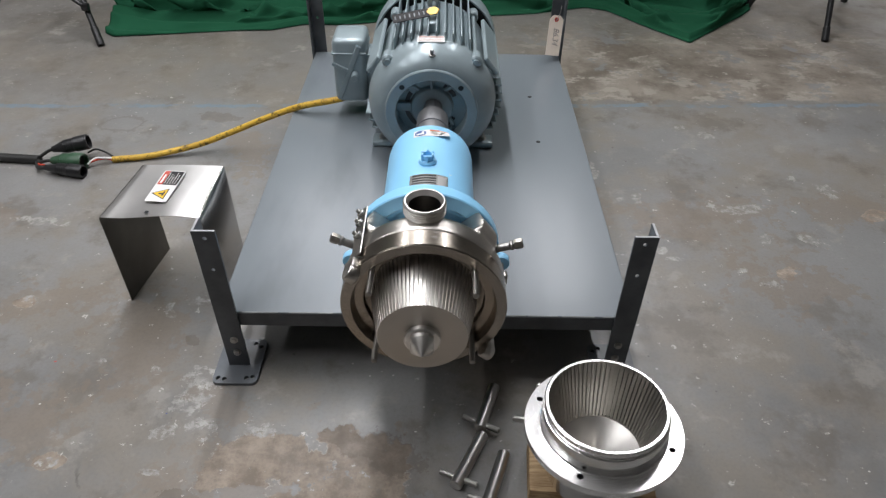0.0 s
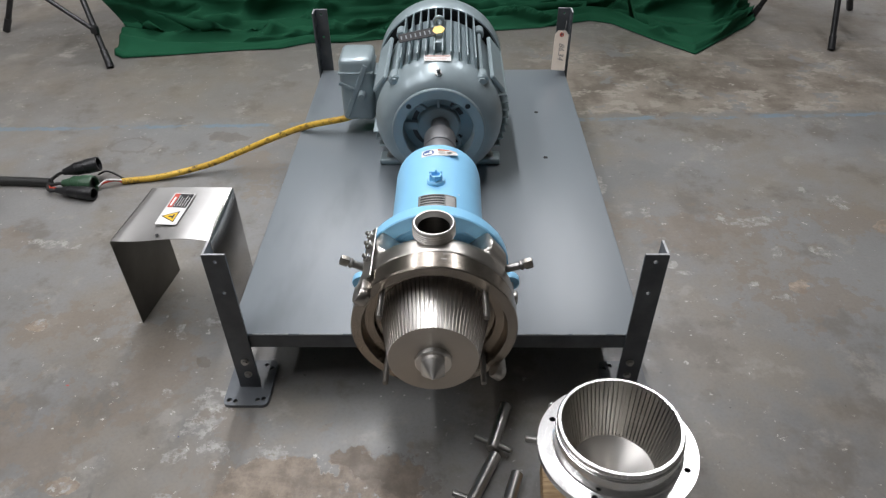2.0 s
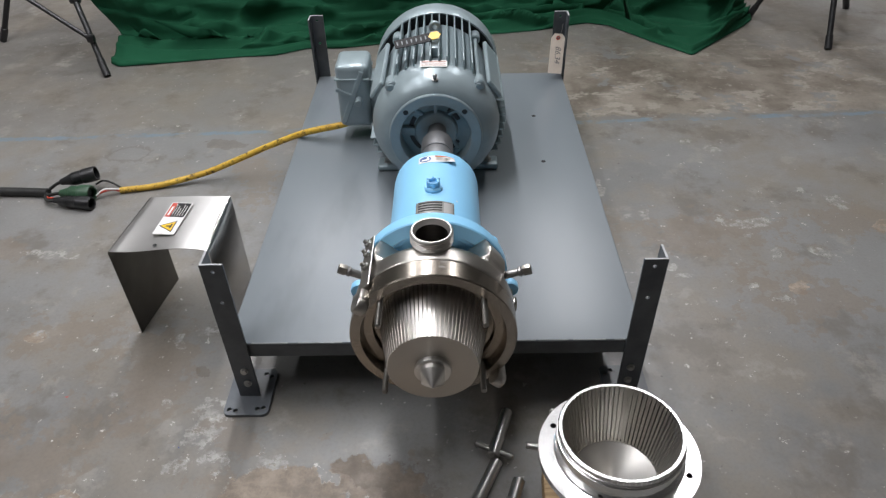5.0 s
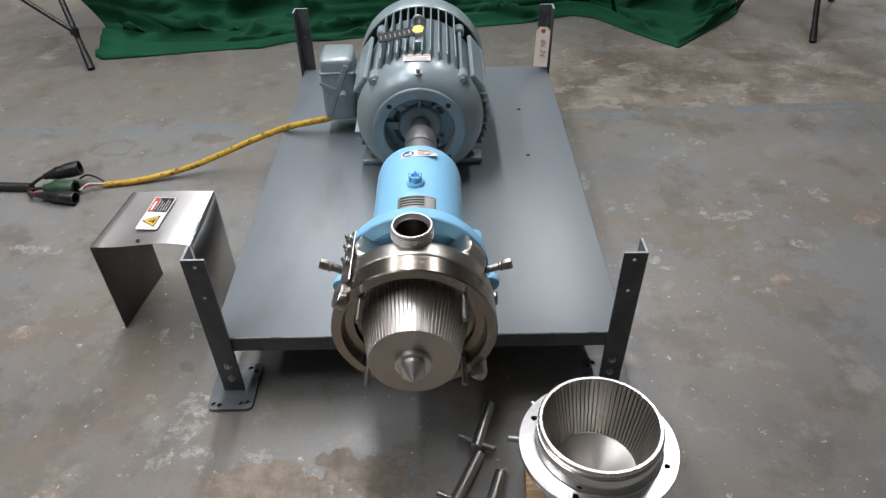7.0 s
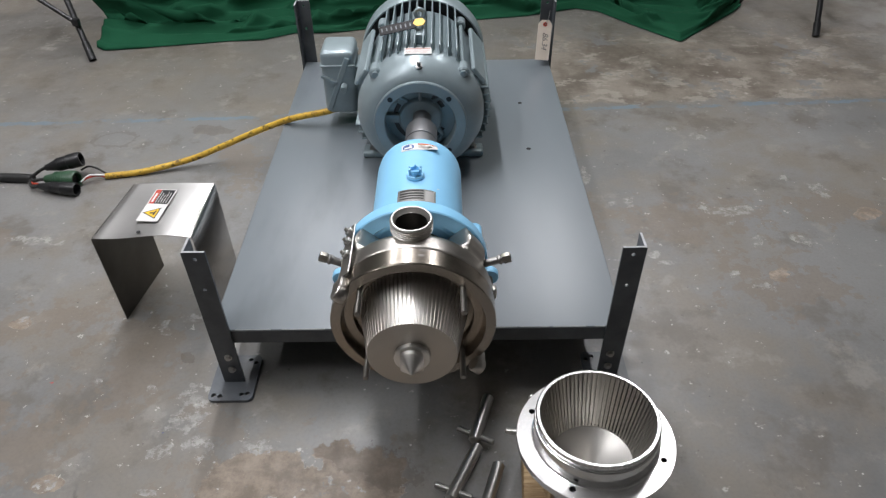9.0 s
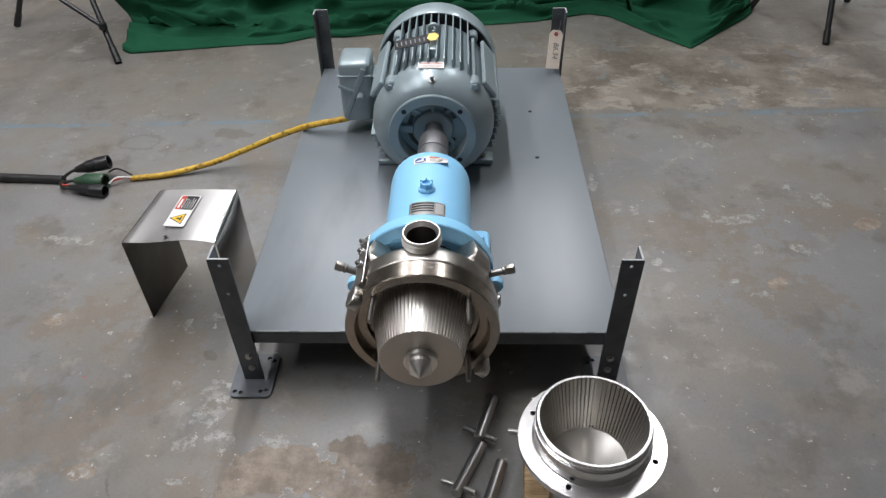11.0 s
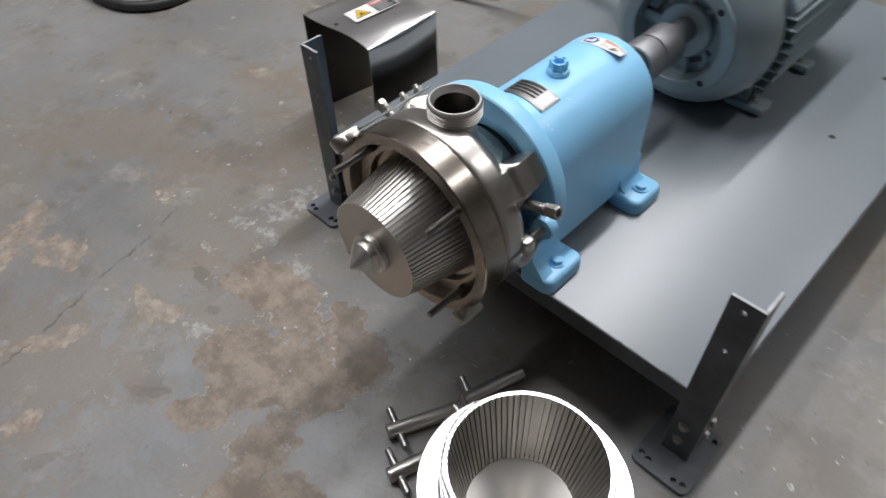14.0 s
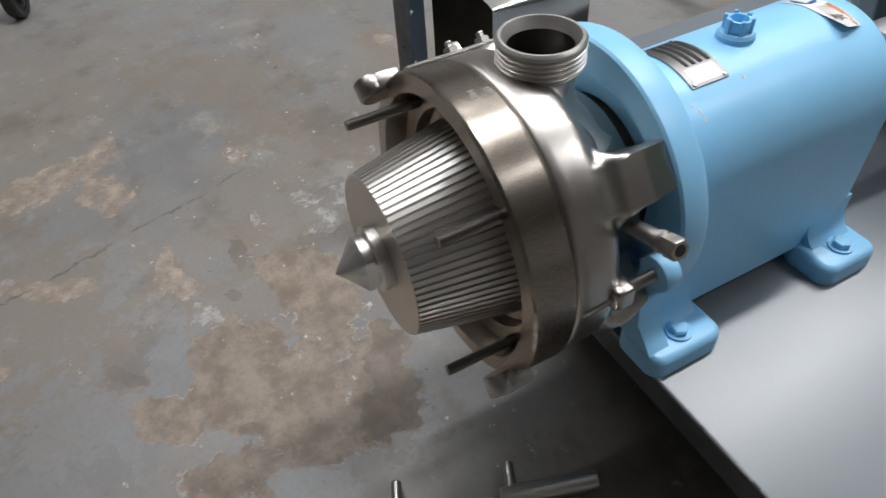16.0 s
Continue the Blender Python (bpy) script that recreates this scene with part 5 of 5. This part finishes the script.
for pts in (((-1.27, 2.226, 0.016), (-1.245, 2.24, 0.03), (-1.225, 2.237, 0.042), (-1.208, 2.238, 0.046)), ((-1.27, 2.222, 0.014), (-1.25, 2.205, 0.018), (-1.225, 2.200, 0.026), (-1.2, 2.2, 0.028)), ((-1.27, 2.219, 0.012), (-1.255, 2.19, 0.012), (-1.235, 2.172, 0.018), (-1.21, 2.17, 0.021))):
    part("wire", moved(tube(pts, 0.0052, 10), BO), RUBBER, bcable)
part("wire", moved(tube([(-1.262, 2.214, 0.012), (-1.248, 2.192, 0.016), (-1.236, 2.18, 0.024), (-1.218, 2.176, 0.026)], 0.0028, 8), BO), RED, bcable)
loop = thing("black_hose", "loop of thick black rubber hose on the floor", "hose", (-1.8, 1.7, 0))
part("jacket", moved(tube([(-2.30, 2.12, 0.017), (-2.14, 1.93, 0.017), (-2.03, 1.74, 0.017), (-1.93, 1.58, 0.017), (-1.83, 1.505, 0.017), (-1.72, 1.487, 0.017), (-1.595, 1.522, 0.017), (-1.525, 1.62, 0.017), (-1.545, 1.77, 0.017), (-1.62, 1.895, 0.017), (-1.75, 1.945, 0.017), (-1.95, 2.0, 0.017), (-2.2, 2.03, 0.017)], 0.0165, 14), Matrix.Translation((1.8, -1.7, 0))), RUBBER, loop)

# ---- green backdrop cloth ----
HEM = [(-1.47, 3.27), (-1.425, 3.236), (-1.25, 3.262), (-0.906, 3.32), (-0.75, 3.33), (-0.62, 3.40), (-0.458, 3.40), (0.0, 3.50), (0.45, 3.57), (0.70, 3.66), (0.80, 3.62), (0.95, 3.42), (1.098, 3.248), (1.25, 3.40), (1.432, 3.578), (1.5, 3.66)]


def hem_y(x):
    for (xa, ya), (xb, yb) in zip(HEM, HEM[1:]):
        if x <= xb:
            return ya + (yb - ya) * max(0.0, (x - xa) / (xb - xa))
    return HEM[-1][1]


def backdrop_cloth():
    bm, grid = bmesh.new(), []
    nu, nv = 220, 64
    for j in range(nv + 1):
        row = []
        for i in range(nu + 1):
            x = -1.47 + 2.97 * i / nu
            h = hem_y(x)
            fold = 0.05 * math.sin(x * 7.3 + 0.6) + 0.03 * math.sin(x * 17.0 + 1.0)
            wall = max(h + 0.16, 3.58 + fold)
            v = j / nv
            flat = min(1.0, v / 0.45)
            rise = max(0.0, (v - 0.32) / 0.68)
            y = h + (wall - h) * flat + 0.14 * rise
            z = 0.004 + 1.5 * rise ** 2.2
            ridge = abs(noise.noise((x * 1.1 + 0.3 * v, v * 8.0 + x * 0.9, 1.7)))
            small = abs(noise.noise((x * 3.0, v * 19.0 - x * 2.2, 4.2)))
            lift = min(1, 6 * v)
            z += lift * (0.085 * (0.5 - ridge) * 2 * 0.8 + 0.03 * (0.5 - small)) * (0.65 if v < 0.45 else 0.8)
            y -= lift * rise * 0.5 * (0.4 - ridge) * 0.8
            crease = max(0.0, 1 - 7.0 * abs(noise.noise((x * 1.6 + 2.5 * v, v * 6.5 - x * 1.1, 9.3))))
            z += min(1, 9 * v) * 0.045 * crease ** 1.5
            y -= min(1, 9 * v) * 0.03 * crease
            out = (0.05 + 0.16 * min(1, rise * 3)) * min(1.0, max(0.0, (-1.16 - x) / 0.28)) * flat
            row.append(bm.verts.new((x - out, y, max(0.003, z))))
        grid.append(row)
    for a, b in zip(grid, grid[1:]):
        for k in range(nu):
            bm.faces.new((a[k], a[k + 1], b[k + 1], b[k]))
    bmesh.ops.recalc_face_normals(bm, faces=bm.faces)
    bmesh.ops.solidify(bm, geom=bm.faces[:], thickness=0.0015)
    return bm


tagged(link("backdrop_cloth", backdrop_cloth(), CLOTH, None, "", 180), "creased dark green backdrop cloth spilling onto the floor", "backdrop cloth")


# ---- backdrop stands ----
def stand(feet, hub, label, low_part=0.38):
    ob = thing("backdrop_stand", label, "stand", (hub[0], hub[1], 0), "backdrop stands")
    o = Matrix.Translation((-hub[0], -hub[1], 0))
    top = Vector(hub)
    low = Vector((hub[0], hub[1], hub[2] * low_part))
    part("column", moved(rod(low - Vector((0, 0, 0.05)), (hub[0], hub[1], 1.95), 0.013), o), BLACK, ob)
    part("collar", moved(rod(top - Vector((0, 0, 0.03)), top + Vector((0, 0, 0.03)), 0.025), o), BLACK, ob)
    part("collar", moved(rod(low - Vector((0, 0, 0.02)), low + Vector((0, 0, 0.02)), 0.022), o), BLACK, ob)
    for f in feet:
        f = Vector(f)
        leg = part("leg", moved(rod(f + (top - f) * 0.02, top, 0.0125), o), BLACK, ob, "black metal stand leg")
        part("foot_cap", moved(rod(f + Vector((0, 0, 0.004)), f + (top - f) * 0.09, 0.0155), o), BLACK, leg)
        mid = f + (top - f) * 0.38
        part("brace", moved(tube([low, mid], 0.010, 10, 1), o), BLACK, ob)
        part("pivot", moved(lathe([(0, -0.02), (0.016, -0.02), (0.018, -0.01), (0.018, 0.01), (0.016, 0.02), (0, 0.02)], mid, (1, 0.2, 0), 16), o), BLACK, ob)


stand([(-1.436, 3.137, 0.0), (-2.111, 3.562, 0.0), (-1.62, 3.93, 0.0)], (-1.75, 3.60, 0.72), "black folding backdrop stand with braced legs", 0.46)
stand_brace = bpy.data.objects["backdrop_stand"]
part("brace", moved(tube([(-1.484, 3.20, 0.143), (-1.68, 3.22, 0.295), (-1.95, 3.25, 0.505)], 0.010, 10, 3), Matrix.Translation((1.75, -3.60, 0))), BLACK, stand_brace)
part("brace_joint", moved(box(-1.500, -1.470, 3.188, 3.216, 0.130, 0.160, 0.006, 2), Matrix.Translation((1.75, -3.60, 0))), BLACK, stand_brace)
stand([(1.706, 3.291, 0.0), (1.505, 3.71, 0.0), (2.02, 3.80, 0.0)], (1.735, 3.62, 0.62), "black folding backdrop stand beside the cloth")

# ---- card tag on the rear leg ----
tag = thing("card_tag", "manila card tag with handwritten number tied to the rear leg", "tag", (0.41, 2.694, 0.26))
tag_m = pose(0, -0.012, 0, 72, 4, 0)
part("card", moved(slab([(-0.024, -0.068), (0.024, -0.068), (0.024, 0.052), (0.013, 0.066), (-0.013, 0.066), (-0.024, 0.052)], [circle2(0, 0.052, 0.0035, 10)], -0.0006, 0.0006), tag_m), CARD, tag)
part("eyelet", moved(lathe([(0.0036, 0.0008), (0.0075, 0.0008), (0.0070, 0.0014), (0.0036, 0.0014)], (0, 0.052, 0), (0, 0, 1), 18), tag_m), RED, tag, "red reinforcing ring")
part("wire", moved(tube([(0, 0.052, 0.001), (0.004, 0.062, 0.006), (0.010, 0.080, 0.002), (0.012, 0.098, -0.006)], 0.0009, 6), tag_m), BOLTSTEEL, tag)
txt = bpy.data.curves.new("handwriting", "FONT")
txt.shear, txt.space_character = 0.25, 0.95
txt.body, txt.size, txt.align_x, txt.align_y, txt.extrude = "86.34", 0.027, "CENTER", "CENTER", 0.0002
txt.materials.append(PENCIL)
writing = new("handwriting", txt)
writing.parent = tag
writing.matrix_local = tag_m @ pose(0.003, -0.004, 0.0009, 0, 0, -90)

# ---- caster of a trolley ----
caster = thing("caster_wheel", "black swivel caster wheel standing on the floor", "caster wheel", (-1.665, 0.83, 0))
part("tyre", lathe([(0.032, -0.015), (0.046, -0.016), (0.050, -0.011), (0.050, 0.011), (0.046, 0.016), (0.032, 0.015), (0.032, -0.015)], (0, 0, 0.05), (0.35, 0.94, 0), 40), RUBBER, caster)
part("rim", lathe([(0.0, -0.013), (0.012, -0.017), (0.032, -0.012), (0.032, 0.012), (0.012, 0.017), (0, 0.013)], (0, 0, 0.05), (0.35, 0.94, 0), 32), BLACK, caster)
for s_ in (-1, 1):
    off = Vector((0.35, 0.94, 0)) * 0.022 * s_
    part("fork", moved(box(-0.018, 0.018, -0.0015, 0.0015, -0.012, 0.075, 0.001, 1), Matrix.Translation(off + Vector((0, 0, 0.05))) @ pose(0, 0, 0, 0, 0, -20)), BLACK, caster)
part("swivel", join(moved(box(-0.03, 0.03, -0.026, 0.026, 0.124, 0.130, 0.001, 1), pose(0, 0, 0, 0, 0, -20)), rod((0, 0, 0.128), (0, 0, 0.165), 0.02)), BOLTSTEEL, caster)
